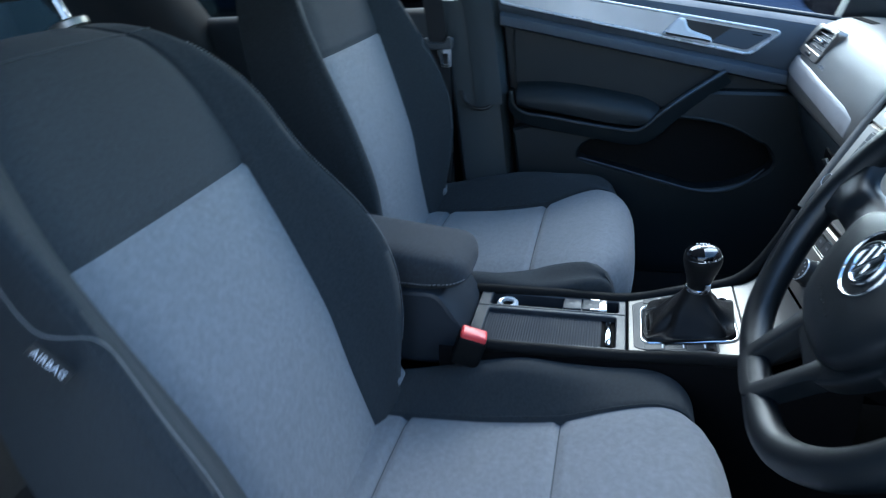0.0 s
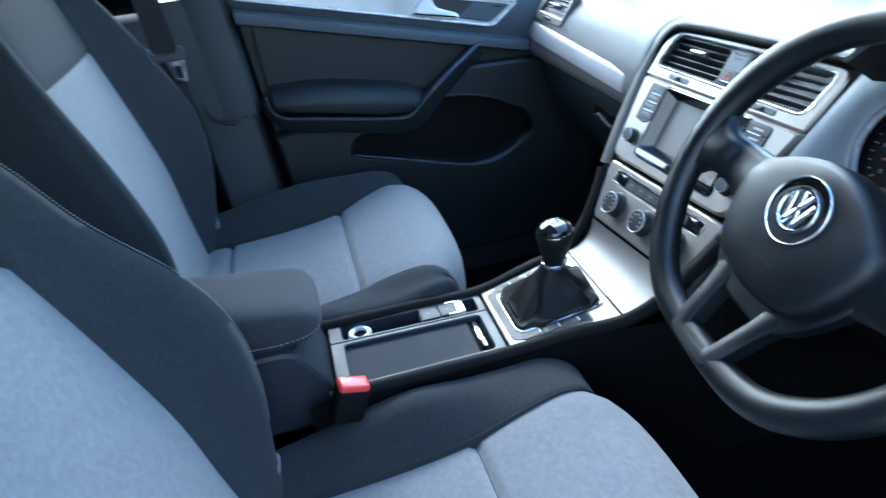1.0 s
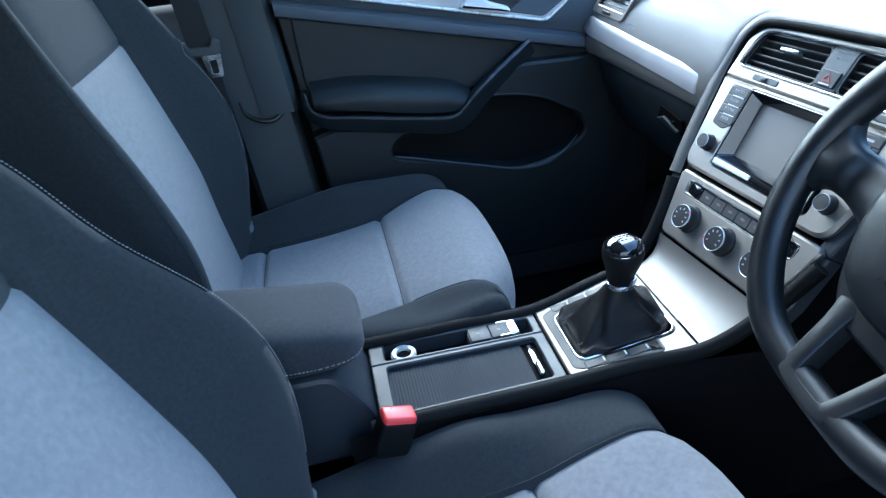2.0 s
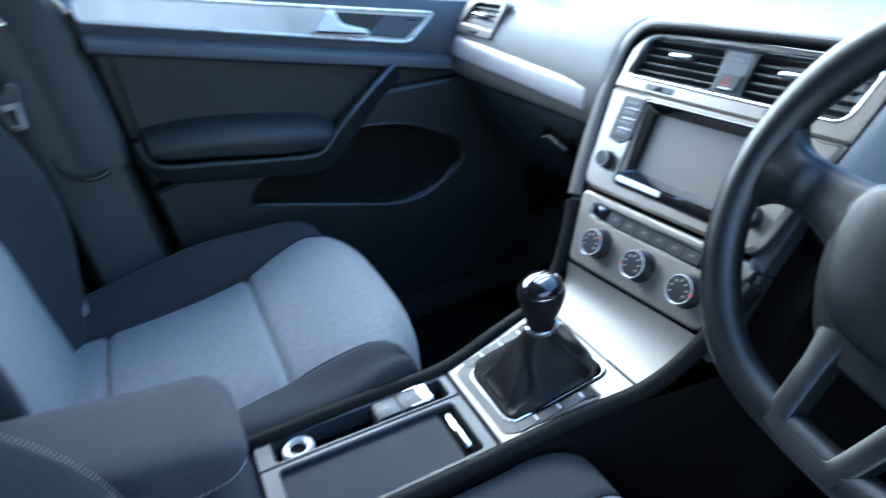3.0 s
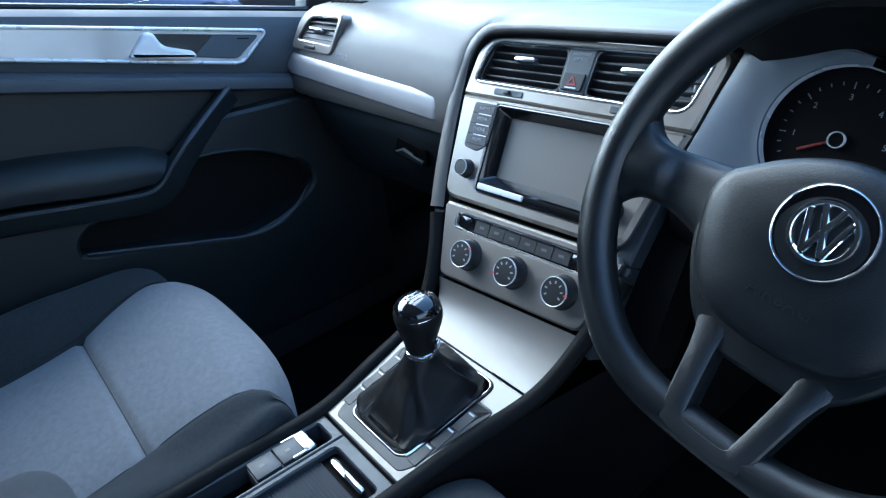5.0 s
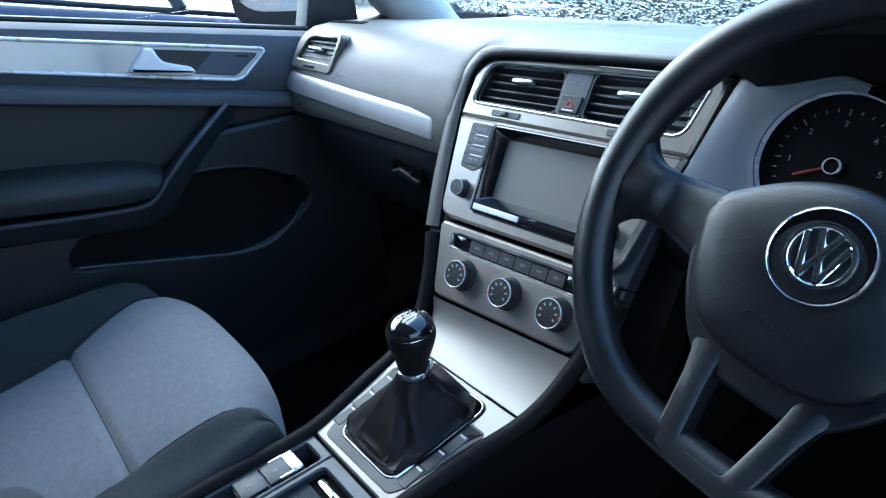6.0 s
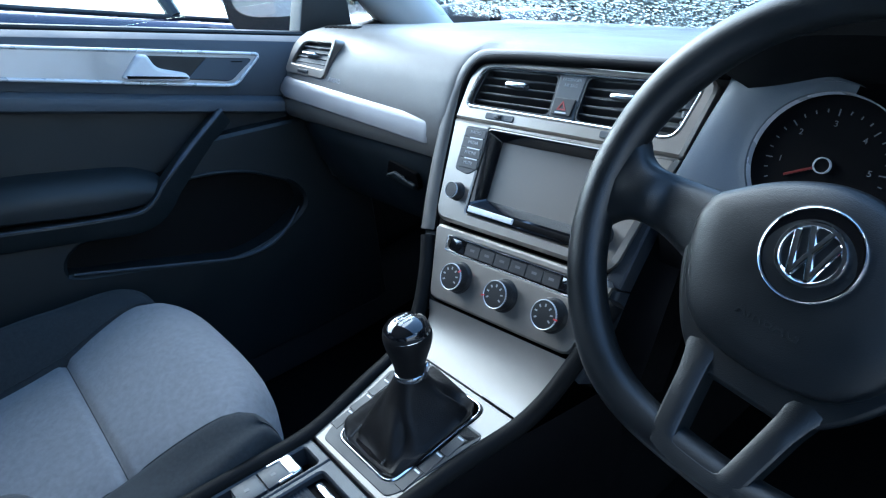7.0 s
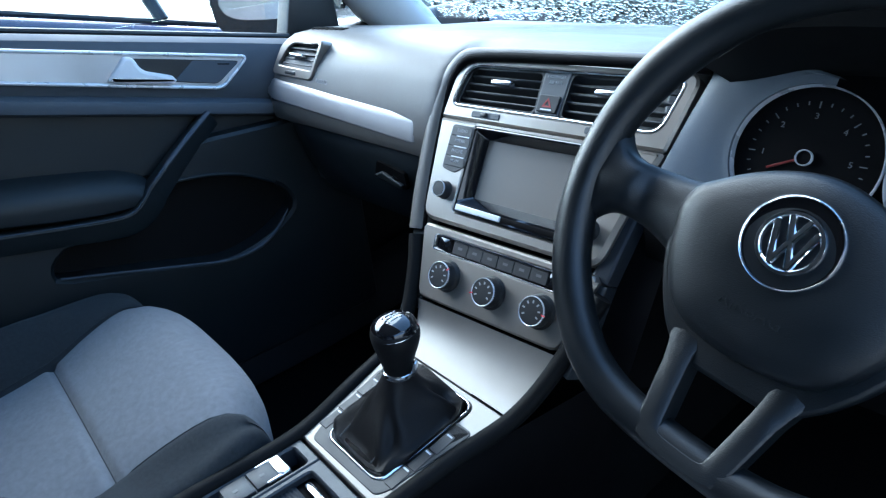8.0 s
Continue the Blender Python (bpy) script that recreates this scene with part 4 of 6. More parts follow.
part("chrome_line", bm, CHROME_SATIN, clim, "thin bright line round the button row")
for uc, p in ((-0.071, -0.9), (0.0055, 1.9), (0.080, -1.6)):
    knob(clim, (uc, 0.0015), 0.0178, 0.018, True, p)
# sides of the stack: dash skin beside the radio, dark plastic lower down
for sgn in (-1, 1):
    bm = bmesh.new()
    edge = [(0.142, 0.052), (0.150, 0.11), (0.158, 0.20), (0.150, 0.285)] if sgn < 0 else [(0.124, 0.054), (0.134, 0.11), (0.156, 0.20), (0.150, 0.285)]
    far = [(0.176, 0.285), (0.187, 0.20), (0.181, 0.11), (0.168, 0.052)] if sgn < 0 else [(0.170, 0.285), (0.172, 0.20), (0.158, 0.118), (0.148, 0.054)]
    prism(bm, [(sgn * a, b) for a, b in edge + far][::sgn], -0.10, -0.006, STACK, 0.004)
    part("stack_flank", bm, DASH_SOFT if sgn < 0 else CONSOLE, dash)
    bm = bmesh.new()
    ext = [(-0.110, -0.055), (-0.142, 0.050), (-0.168, 0.050), (-0.140, -0.062)] if sgn < 0 else [(0.110, -0.055), (0.124, 0.0525), (0.148, 0.0525), (0.142, -0.020), (0.132, -0.062)]
    prism(bm, ext[::sgn], -0.10, -0.006, STACK, 0.005, 3)
    part("stack_cheek", bm, PLASTIC if sgn < 0 else CONSOLE, dash)

# ---- centre console ----
cons = root("centre_console", (0, -0.05, FLOOR_Z + 0.14), "charcoal centre console with a silver gear plate", "console")
gx = Vector((1, 0, -0.03)).normalized()
gy = Vector((0, 1, 0.17)).normalized()
gn = gx.cross(gy).normalized()
gy = gn.cross(gx)
GEAR = axes((0, 0, 0.572), gx, gy, gn)
FLAT = axes((0, 0, 0.571), gx, gn.cross(gx).lerp(Vector((0, 1, 0.0)), 1.0).normalized(), Vector((0.03, 0, 1)).normalized())

# side walls of the console, near-black in place of the shade on them
bm = bmesh.new()
rows = []
for k in range(25):
    y = -0.30 + 0.60 * k / 24
    h = 0.568 + (0.17 * y if y > 0 else 0.0) - 0.12 * max(0, y - 0.15)
    w = curve_at([(-0.3, 0.082), (0, 0.080), (0.17, 0.112), (0.3, 0.135)], y)
    rows.append([Vector((x, y, h - 0.03 * x + dz)) for x, dz in ((-w - 0.02, -0.30), (-w - 0.014, -0.06), (-w - 0.010, -0.012), (-w - 0.004, -0.002), (-w, -0.008), (-w, -0.03), (w, -0.03), (w, -0.008), (w + 0.004, -0.002), (w + 0.010, -0.012), (w + 0.014, -0.06), (w + 0.02, -0.30))])
loft(bm, rows, True, True)
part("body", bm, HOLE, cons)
# rails along both edges, running up into the stack
for sgn in (-1, 1):
    bm = bmesh.new()
    pts = [(sgn * 0.084, -0.27), (sgn * 0.083, -0.1), (sgn * 0.082, 0.0), (sgn * 0.094, 0.09), (sgn * 0.108, 0.165), (sgn * 0.120, 0.205)]
    path = [(x, y, 0.572 - 0.03 * x + (0.17 * y if y > 0 else 0.0) + (0.0 if y < 0.18 else 0.02)) for x, y in pts]
    path.append(tuple(STACK @ Vector((sgn * 0.136, -0.005, 0.0))))
    path.append(tuple(STACK @ Vector((sgn * 0.150, 0.04, 0.0))))
    tube(bm, spline(path, 50), 0.0105, 10)
    part("edge_rail", bm, MATT, cons)

# tray frame between gear plate and armrest
bm = bmesh.new()
# left slot ring, right tray ring, joined as one moulded frame
ring_plate(bm, fillet([(-0.082, -0.258), (-0.0325, -0.258), (-0.028, -0.003), (-0.075, -0.003)], 0.002, 4), fillet([(-0.0745, -0.236), (-0.0385, -0.236), (-0.034, -0.016), (-0.067, -0.016)], 0.005, 4), -0.03, 0.002, FLAT, 0.002)
ring_plate(bm, fillet([(-0.0325, -0.258), (0.080, -0.258), (0.076, -0.003), (-0.028, -0.003)], 0.002, 4), fillet([(-0.024, -0.236), (0.066, -0.236), (0.064, -0.020), (-0.020, -0.020)], 0.006, 4), -0.03, 0.002, FLAT, 0.002)
part("tray_frame", bm, CONSOLE, cons)
bm = bmesh.new()
rbox(bm, (-0.08, -0.245, -0.045), (-0.028, -0.01, -0.025), FLAT, 0)
part("slot_floor", bm, HOLE, cons)
# ribbed roller cover of the tray
bm = bmesh.new()
N = 90
ys = [-0.238 + 0.196 * k / (N - 1) for k in range(N)]
loft(bm, [[Vector((x, y, -0.006 + (0.0006 if k % 2 else 0))) for x in (-0.026, 0.067)] for k, y in enumerate(ys)], False, False, FLAT)
lid2 = part("roller_cover", bm, RIBBED, cons, "ribbed roller cover, closed", smooth=0)
bm = bmesh.new()
rbox(bm, (-0.024, -0.045, -0.03), (0.066, -0.018, -0.008), FLAT, 0.002)
part("grip_well", bm, HOLE, cons)
bm = bmesh.new()
rbox(bm, (-0.012, -0.036, -0.010), (0.052, -0.027, -0.001), FLAT, 0.003)
part("cover_grip", bm, CHROME, lid2, "chrome grip of the roller cover")
# power socket
bm = bmesh.new()
SK = FLAT @ Matrix.Translation((-0.055, -0.208, -0.008))
lathe(bm, [(0.019, -0.01), (0.019, 0.002), (0.016, 0.005), (0.0115, 0.004), (0.0105, -0.004)], 36, SK, caps=False)
part("socket_ring", bm, BRIGHT, cons, "bright ring of the power socket")
bm = bmesh.new()
lathe(bm, [(0.0115, -0.004), (0.0105, -0.001), (0.0005, -0.001)], 24, SK)
part("socket_cap", bm, HOLE, cons)
# parking brake and hold buttons
bm = bmesh.new()
rbox(bm, (-0.0715, -0.110, -0.03), (-0.0365, -0.040, -0.002), FLAT, 0.003)
sw = part("switch_block", bm, PLASTIC_GREY, cons)
for y0, y1 in ((-0.108, -0.078), (-0.076, -0.046)):
    bm = bmesh.new()
    rbox(bm, (-0.0692, y0, -0.008), (-0.0388, y1, 0.0022), FLAT, 0.0008)
    b = part("switch", bm, CONSOLE, sw)
    bars("marking", 0.0045, 0.0055, FLAT @ Matrix.Translation((-0.054, (y0 + y1) / 2 - 0.002, 0.0021)), FAINT_INK, b)
bm = bmesh.new()
rbox(bm, (-0.0712, -0.0500, -0.010), (-0.0368, -0.0340, 0.0036), FLAT, 0.0030, 3)
rbox(bm, (-0.0712, -0.0640, -0.010), (-0.0672, -0.0460, 0.0034), FLAT, 0.0012)
rbox(bm, (-0.0408, -0.0640, -0.010), (-0.0368, -0.0460, 0.0034), FLAT, 0.0012)
part("brake_lever", bm, CHROME_SATIN, sw, "bright edge of the parking brake switch")

# silver gear plate
bm = bmesh.new()
po = fillet([(-0.074, 0.0), (0.074, 0.0), (0.104, 0.170), (-0.098, 0.170)], 0.003, 6)
pi_ = fillet([(-0.052, 0.020), (0.056, 0.020), (0.063, 0.160), (-0.062, 0.160)], 0.016, 6)
ring_plate(bm, po, pi_, -0.02, 0.002, GEAR, 0.002)
gp = part("gear_plate", bm, SILVER_DIMMED, cons, "satin silver gear plate")
bm = bmesh.new()
ring_plate(bm, fillet([(-0.051, 0.019), (0.055, 0.019), (0.062, 0.161), (-0.061, 0.161)], 0.017, 6), fillet([(-0.0485, 0.0225), (0.0525, 0.0225), (0.0595, 0.1575), (-0.0585, 0.1575)], 0.015, 6), 0.0, 0.0045, GEAR, 0.0014)
part("boot_ring", bm, CHROME_SATIN, gp, "bright ring round the gaiter")
bm = bmesh.new()
prism(bm, fillet([(-0.060, 0.007), (0.062, 0.009), (0.070, 0.022), (0.088, 0.126), (0.084, 0.131), (0.062, 0.131), (0.055, 0.021), (-0.051, 0.021), (-0.061, 0.131), (-0.079, 0.131), (-0.083, 0.126), (-0.067, 0.022)], [0.006, 0.006, 0.008, 0.005, 0.004, 0.002, 0.014, 0.014, 0.002, 0.004, 0.005, 0.008]), 0.0, 0.0030, GEAR, 0.001)
part("button_frame", bm, KEY_GREY, gp, "charcoal frame of the button rows")
for sgn in (-1, 1):
    for k in range(3):
        y = 0.040 + 0.030 * k
        bm = bmesh.new()
        xc = sgn * (0.0642 + 0.0028 * (k + 0.3))
        rbox(bm, (xc - 0.0070, y - 0.0147, 0.001), (xc + 0.0070, y + 0.0147, 0.0037), GEAR, 0.0006, 1)
        b = part("button", bm, KEY_GREY, gp)
        bars("marking", 0.0085, 0.0022, GEAR @ Matrix.Translation((xc, y + 0.0115, 0.0036)), WHITE_INK, b)
bm = bmesh.new()
tube(bm, [GEAR @ Vector((0.045, 0.1705, 0.0024)), GEAR @ Vector((0.104, 0.1705, 0.0024))], 0.0012, 6)
part("seam", bm, HOLE, gp)
# curved silver apron up to the climate panel, darkened against its glare
bm = bmesh.new()
rows = []
T0 = STACK @ Vector((-0.116, -0.042, 0.0))
T1 = STACK @ Vector((0.116, -0.040, 0.0))
B0 = GEAR @ Vector((-0.098, 0.1715, 0.001))
B1 = GEAR @ Vector((0.104, 0.1715, 0.001))
for k in range(13):
    t = k / 12
    row = []
    for j in range(9):
        s = j / 8
        a, b = T0.lerp(T1, s), B0.lerp(B1, s)
        c = b + (gy * 0.042)
        row.append(a * (1 - t) ** 2 + c * 2 * t * (1 - t) + b * t * t)
    rows.append(row)
under = [[p - gn * 0.012 for p in row] for row in rows]
loft(bm, rows, False)
loft(bm, under, False)
part("apron", bm, SILVER_DIMMED, cons, "satin silver apron below the climate panel")

# ---- gear lever ----
lever = root("gear_lever", tuple(GEAR @ Vector((0.003, 0.092, 0.0))), "manual gear lever with a black leather gaiter and gloss knob", "gear lever")
KB = Vector((0.003, 0.099, 0.650))
KA = Vector((0.008, 0.103, 0.745))
bm = bmesh.new()
rows = []
for k in range(17):
    t = k / 16
    ring = []
    for j in range(48):
        a = 2 * math.pi * j / 48
        ca, sa = math.cos(a), math.sin(a)
        ex = 2 / (2 + 5 * (1 - t) ** 1.5)
        sx = math.copysign(abs(ca) ** ex, ca)
        sy = math.copysign(abs(sa) ** ex, sa)
        w = curve_at([(0, 1.0), (0.12, 1.0), (0.25, 0.88), (0.42, 0.66), (0.65, 0.43), (0.85, 0.32), (1.0, 0.27)], t)
        fold = 0.09 * math.sin(4 * a + 0.6) * math.exp(-((t - 0.3) / 0.2) ** 2) + 0.06 * math.sin(7 * a + 9 * t) * math.exp(-((t - 0.35) / 0.25) ** 2)
        base = GEAR @ Vector((0.001 + 0.056 * sx * (w + fold), 0.090 + 0.067 * sy * (w + fold), 0.0))
        cx = base.lerp(Vector((KB.x, KB.y, base.z)) + (base - (GEAR @ Vector((0.001, 0.090, 0.0)))), t)
        h = curve_at([(0, 0.0), (0.12, 0.010), (0.25, 0.014), (0.42, 0.026), (0.65, 0.046), (0.85, 0.060), (1, 0.069)], t)
        ring.append(Vector((cx.x, cx.y, base.z + h - 0.006 * math.exp(-((t - 0.25) / 0.1) ** 2) * (1 + math.sin(3 * a)))))
    rows.append(ring)
loft(bm, rows, True, False)
part("gaiter", bm, LEATHER, lever, "soft black leather gaiter", smooth=60)
for sx in (-1, 1):
    bm = bmesh.new()
    for k in range(8):
        p = GEAR @ Vector((sx * 0.030, 0.03 + 0.0022 * k, 0.008 + 0.0006 * k))
        rbox(bm, (-0.0012, -0.0008, -0.0006), (0.0012, 0.0008, 0.0006), Matrix.Translation(p), 0)
    part("stitching", bm, FABRIC_MID, lever, smooth=0)
ax = (KA - KB).normalized()
sx_ = ax.cross(Vector((0, 1, 0))).normalized()
KN = axes(KB, sx_, ax.cross(sx_), ax)
bm = bmesh.new()
lathe(bm, [(0.0150, 0.000), (0.0178, 0.001), (0.0184, 0.004), (0.0178, 0.007), (0.0165, 0.008)], 40, KN)
part("collar", bm, CHROME_SATIN, lever, "bright collar below the knob")
bm = bmesh.new()
lathe(bm, [(0.0160, 0.004), (0.0168, 0.009), (0.0190, 0.020), (0.0222, 0.031), (0.0256, 0.042), (0.0276, 0.051), (0.0280, 0.057), (0.0268, 0.064), (0.0230, 0.068)], 48, KN)
part("knob", bm, LEATHER, lever, "black knob skirt")
bm = bmesh.new()
lean = (ax + Vector((-0.05, -0.12, 0.0))).normalized()
lean_x = lean.cross(Vector((0, 1, 0))).normalized()
CAP = axes(KN @ Vector((0, 0, 0.057)), lean_x, lean.cross(lean_x), lean) @ Matrix.Translation((0, 0, -0.057))
lathe(bm, [(0.0268, 0.0600), (0.0273, 0.0618), (0.0262, 0.0640)], 48, CAP, caps=False)
part("bright_ring", bm, CHROME, lever)
bm = bmesh.new()
lathe(bm, [(0.0262, 0.062)] + [(0.0258 * math.cos(a), 0.065 + 0.013 * math.sin(a)) for a in [k * math.pi / 2 / 10 for k in range(10)]] + [(0.0004, 0.0782)], 48, CAP)
part("cap", bm, GLOSS, lever, "gloss black cap with the shift pattern")
SH = CAP @ Matrix.Translation((0, 0, 0.0772)) @ Matrix.Rotation(math.pi, 4, "Z")
bm = bmesh.new()
for xx in (-0.0055, 0.0, 0.0055):
    rbox(bm, (xx - 0.0004, -0.0050, -0.0005), (xx + 0.0004, 0.0050, 0.0016), SH, 0)
rbox(bm, (-0.0055, -0.0004, -0.0005), (0.0055, 0.0004, 0.0016), SH, 0)
part("shift_pattern", bm, WHITE_INK, lever, smooth=0)
for k, ch in enumerate("135246"):
    words("lettering", ch, 0.0040, SH @ Matrix.Translation((-0.0062 + 0.0062 * (k % 3), 0.0080 if k < 3 else -0.0080, 0.0)), WHITE_INK, lever, 0.0009)
bm = bmesh.new()
rbox(bm, (-0.0045, -0.0206, 0.006), (0.0045, -0.0165, 0.026), KN @ Matrix.Rotation(radians(-62), 4, "Z") @ pose(0, 0, 0, 9), 0.001)
part("badge_plate", bm, CHROME_SATIN, lever)

# ---- steering wheel ----
TILT = radians(30)
WC = Vector((0.3668, 0.2042, 0.8790))
WHEEL = axes(WC, (1, 0, 0), (0, math.sin(TILT), math.cos(TILT)), (0, -math.cos(TILT), math.sin(TILT))) @ Matrix.Rotation(radians(-9.5), 4, "Z")
wheel = root("steering_wheel", tuple(WC), "black three-spoke steering wheel with a round badge", "steering wheel")
RW = 0.1790


def rim_at(a):
    x, y = RW * math.cos(a), RW * math.sin(a)
    if y < -0.145:
        y = -0.145 - 0.026 * math.tanh((-0.145 - y) / 0.030)
    return x, y


bm = bmesh.new()
rings = []
M = 120
for k in range(M):
    a = 2 * math.pi * k / M
    x, y = rim_at(a)
    x2, y2 = rim_at(a + 0.01)
    t = Vector((x2 - x, y2 - y, 0)).normalized()
    s = Vector((t.y, -t.x, 0))
    grip = 1.0 + 0.10 * math.exp(-((a - radians(150)) / 0.25) ** 2) + 0.10 * math.exp(-((a - radians(30)) / 0.25) ** 2) - 0.10 * math.exp(-((a - radians(270)) / 0.35) ** 2)
    rings.append([Vector((x, y, 0.006)) + s * math.cos(b) * 0.0170 * grip + Vector((0, 0, 1)) * math.sin(b) * 0.0165 * grip for b in [2 * math.pi * j / 20 for j in range(20)]])
loft(bm, rings, True, False, WHEEL, around=True)
part("rim", bm, WHEEL_SKIN, wheel)
# spokes: skin flaring out of the rim, with a crease towards the hub
for sgn in (-1, 1):
    bm = bmesh.new()
    rows = []
    for k in range(29):
        t = k / 28
        x = sgn * (0.060 + 0.110 * t)
        hi = curve_at([(0, 0.020), (0.25, 0.017), (0.5, 0.015), (0.72, 0.014), (0.86, 0.021), (1, 0.042)], t)
        lo = curve_at([(0, -0.056), (0.28, -0.043), (0.55, -0.035), (0.75, -0.034), (0.88, -0.043), (1, -0.064)], t)
        zt = curve_at([(0, 0.006), (0.35, 0.002), (0.56, 0.003), (0.68, 0.011), (0.82, 0.013), (1, 0.012)], t)
        rows.append([Vector(p) for p in ((x, hi, zt - 0.018), (x, hi - 0.002, zt - 0.005), (x, hi - 0.010, zt), (x, (hi + lo) / 2, zt + 0.003), (x, lo + 0.010, zt), (x, lo + 0.002, zt - 0.005), (x, lo, zt - 0.018))])
    loft(bm, rows, True, True, WHEEL)
    part("spoke", bm, WHEEL_SKIN, wheel, smooth=60)
# carrier below the cover, and the split lower spoke that rises on to the rim
bm = bmesh.new()
prism(bm, fillet([(-0.095, -0.016), (-0.083, -0.056), (-0.062, -0.090), (-0.040, -0.110), (0.040, -0.110), (0.062, -0.090), (0.083, -0.056), (0.095, -0.016), (0.060, 0.012), (-0.060, 0.012)], [0.01, 0.03, 0.03, 0.02, 0.02, 0.03, 0.03, 0.01, 0.004, 0.004], 8), -0.016, 0.0035, WHEEL, 0.004, 3)
part("carrier", bm, WHEEL_SKIN, wheel)
bm = bmesh.new()
half = [((0.0560, -0.086), (0.0275, -0.086)), ((0.0490, -0.102), (0.0270, -0.102)), ((0.0452, -0.115), (0.0258, -0.113)), ((0.0420, -0.133), (0.0225, -0.134)), ((0.0390, -0.150), (0.0194, -0.1525)), ((0.0365, -0.163), (0.0180, -0.1580)), ((0.0318, -0.1705), (0.0150, -0.1595)), ((0.0230, -0.1730), (0.0110, -0.1598)), ((0.0100, -0.1738), (0.0050, -0.1600))]
path = [(Vector((-a[0], a[1])), Vector((-b[0], b[1]))) for a, b in half] + [(Vector(a), Vector(b)) for a, b in half[::-1]]
rows = []
for o, i in path:
    row = []
    for q, dz in ((0, -0.022), (0, -0.0035), (0.03, -0.0012), (0.12, 0.0), (0.5, 0.0008), (0.88, 0.0), (0.97, -0.0012), (1, -0.0035), (1, -0.022)):
        p = o.lerp(i, q)
        row.append(Vector((p.x, p.y, 0.0052 + 0.24 * (-p.y - 0.098) + dz)))
    rows.append(row)
loft(bm, rows, True, True, WHEEL)
part("lower_spoke", bm, WHEEL_SKIN, wheel, "charcoal split lower spoke", smooth=28)
# airbag cover
bm = bmesh.new()
hub = fillet([(-0.0885, -0.004), (-0.079, -0.044), (-0.056, -0.080), (-0.018, -0.0885), (0.018, -0.0885), (0.056, -0.080), (0.079, -0.044), (0.0885, -0.004), (0.083, 0.013), (0.044, 0.040), (0.0, 0.053), (-0.044, 0.040), (-0.083, 0.013)], [0.012, 0.03, 0.03, 0.02, 0.02, 0.03, 0.03, 0.012, 0.012, 0.03, 0.03, 0.03, 0.012], 6)
c = Vector((0, -0.015))
rings = []
for f, z in ((1.0, -0.02), (1.0, 0.008), (0.985, 0.014), (0.95, 0.0185), (0.88, 0.0215), (0.7, 0.0245), (0.4, 0.0262), (0.15, 0.0265)):
    rings.append([Vector((*(c + (p - c) * f), z)) for p in hub])
loft(bm, rings, True, True, WHEEL)
part("airbag_cover", bm, WHEEL_SKIN, wheel, "grained black airbag cover")
words("lettering", "AIRBAG", 0.013, WHEEL @ Matrix.Translation((-0.002, -0.051, 0.0252)) @ pose(0, 0, 0, -3), WHEEL_SKIN, wheel, 0.0006)
bm = bmesh.new()
rbox(bm, (-0.004, -0.0025, 0), (0.004, 0.0025, 0.0006), WHEEL @ Matrix.Translation((-0.0745, -0.002, 0.0192)) @ pose(0, 0, 0, 0, -14, 12), 0)
part("horn_mark", bm, HOLE, wheel, smooth=0)
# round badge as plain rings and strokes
BD = WHEEL @ Matrix.Translation((0.0, 0.0, 0.0255))
bm = bmesh.new()
lathe(bm, [(0.0325, -0.004), (0.0325, 0.0015), (0.0317, 0.0026), (0.0307, 0.0016), (0.0303, -0.001)], 64, BD, caps=False)
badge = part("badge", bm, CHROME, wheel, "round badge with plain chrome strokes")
bm = bmesh.new()
lathe(bm, [(0.0305, -0.003), (0.0302, 0.0010), (0.0220, -0.0006), (0.0005, 0.0004)], 64, BD)
part("badge_field", bm, BADGE_BLACK, badge)
bm = bmesh.new()
lathe(bm, [(0.0220, 0.0), (0.0219, 0.0018), (0.0209, 0.0032), (0.0188, 0.0032), (0.0174, 0.0018), (0.0172, 0.0)], 56, BD, caps=False)
part("badge_ring", bm, CHROME, badge)
strokes = [((-0.0138, 0.0120), (-0.0062, -0.0155)), ((0.0138, 0.0120), (0.0062, -0.0155)), ((-0.0062, 0.0172), (0.0062, -0.0155)), ((0.0062, 0.0172), (-0.0062, -0.0155))]
for (xa, ya), (xb, yb) in strokes:
    bm = bmesh.new()
    tube(bm, [(xa, ya, 0.0014), (xb, yb, 0.0014)], 0.0026, 8, m=BD, flat=0.7, up=(0, 0, 1))
    part("stroke", bm, CHROME, badge)

# steering column with its stalks
col = root("steering_column", (0.352, 0.30, 0.80), "black steering column shroud with control stalks", "steering column")
bm = bmesh.new()
loft(bm, [[Vector((x * w, y * w - 0.01, z)) for x, y in [(math.cos(b) * 0.055, math.sin(b) * 0.06) for b in [2 * math.pi * j / 24 for j in range(24)]]] for z, w in ((-0.26, 1.1), (-0.12, 1.05), (-0.05, 0.95), (-0.015, 0.75))], True, True, WHEEL)
part("shroud", bm, PLASTIC, col)
for sgn in (-1, 1):
    bm = bmesh.new()
    tube(bm, spline([(sgn * 0.04, -0.014, -0.060), (sgn * 0.09, -0.016, -0.058), (sgn * 0.130, -0.018, -0.054)], 10), [0.007] * 5 + [0.008, 0.009, 0.0105, 0.011, 0.010], 12, m=WHEEL)
    st = part("stalk", bm, PLASTIC, col)
    bars("marking", 0.012, 0.003, WHEEL @ Matrix.Translation((sgn * 0.116, -0.018, -0.0435)), WHITE_INK, st)

# ---- instrument cluster ----
clus = root("instrument_cluster", (0.36, 0.40, 0.86), "dark instrument cluster with round dials under a hood", "instrument cluster")
CT = radians(22)
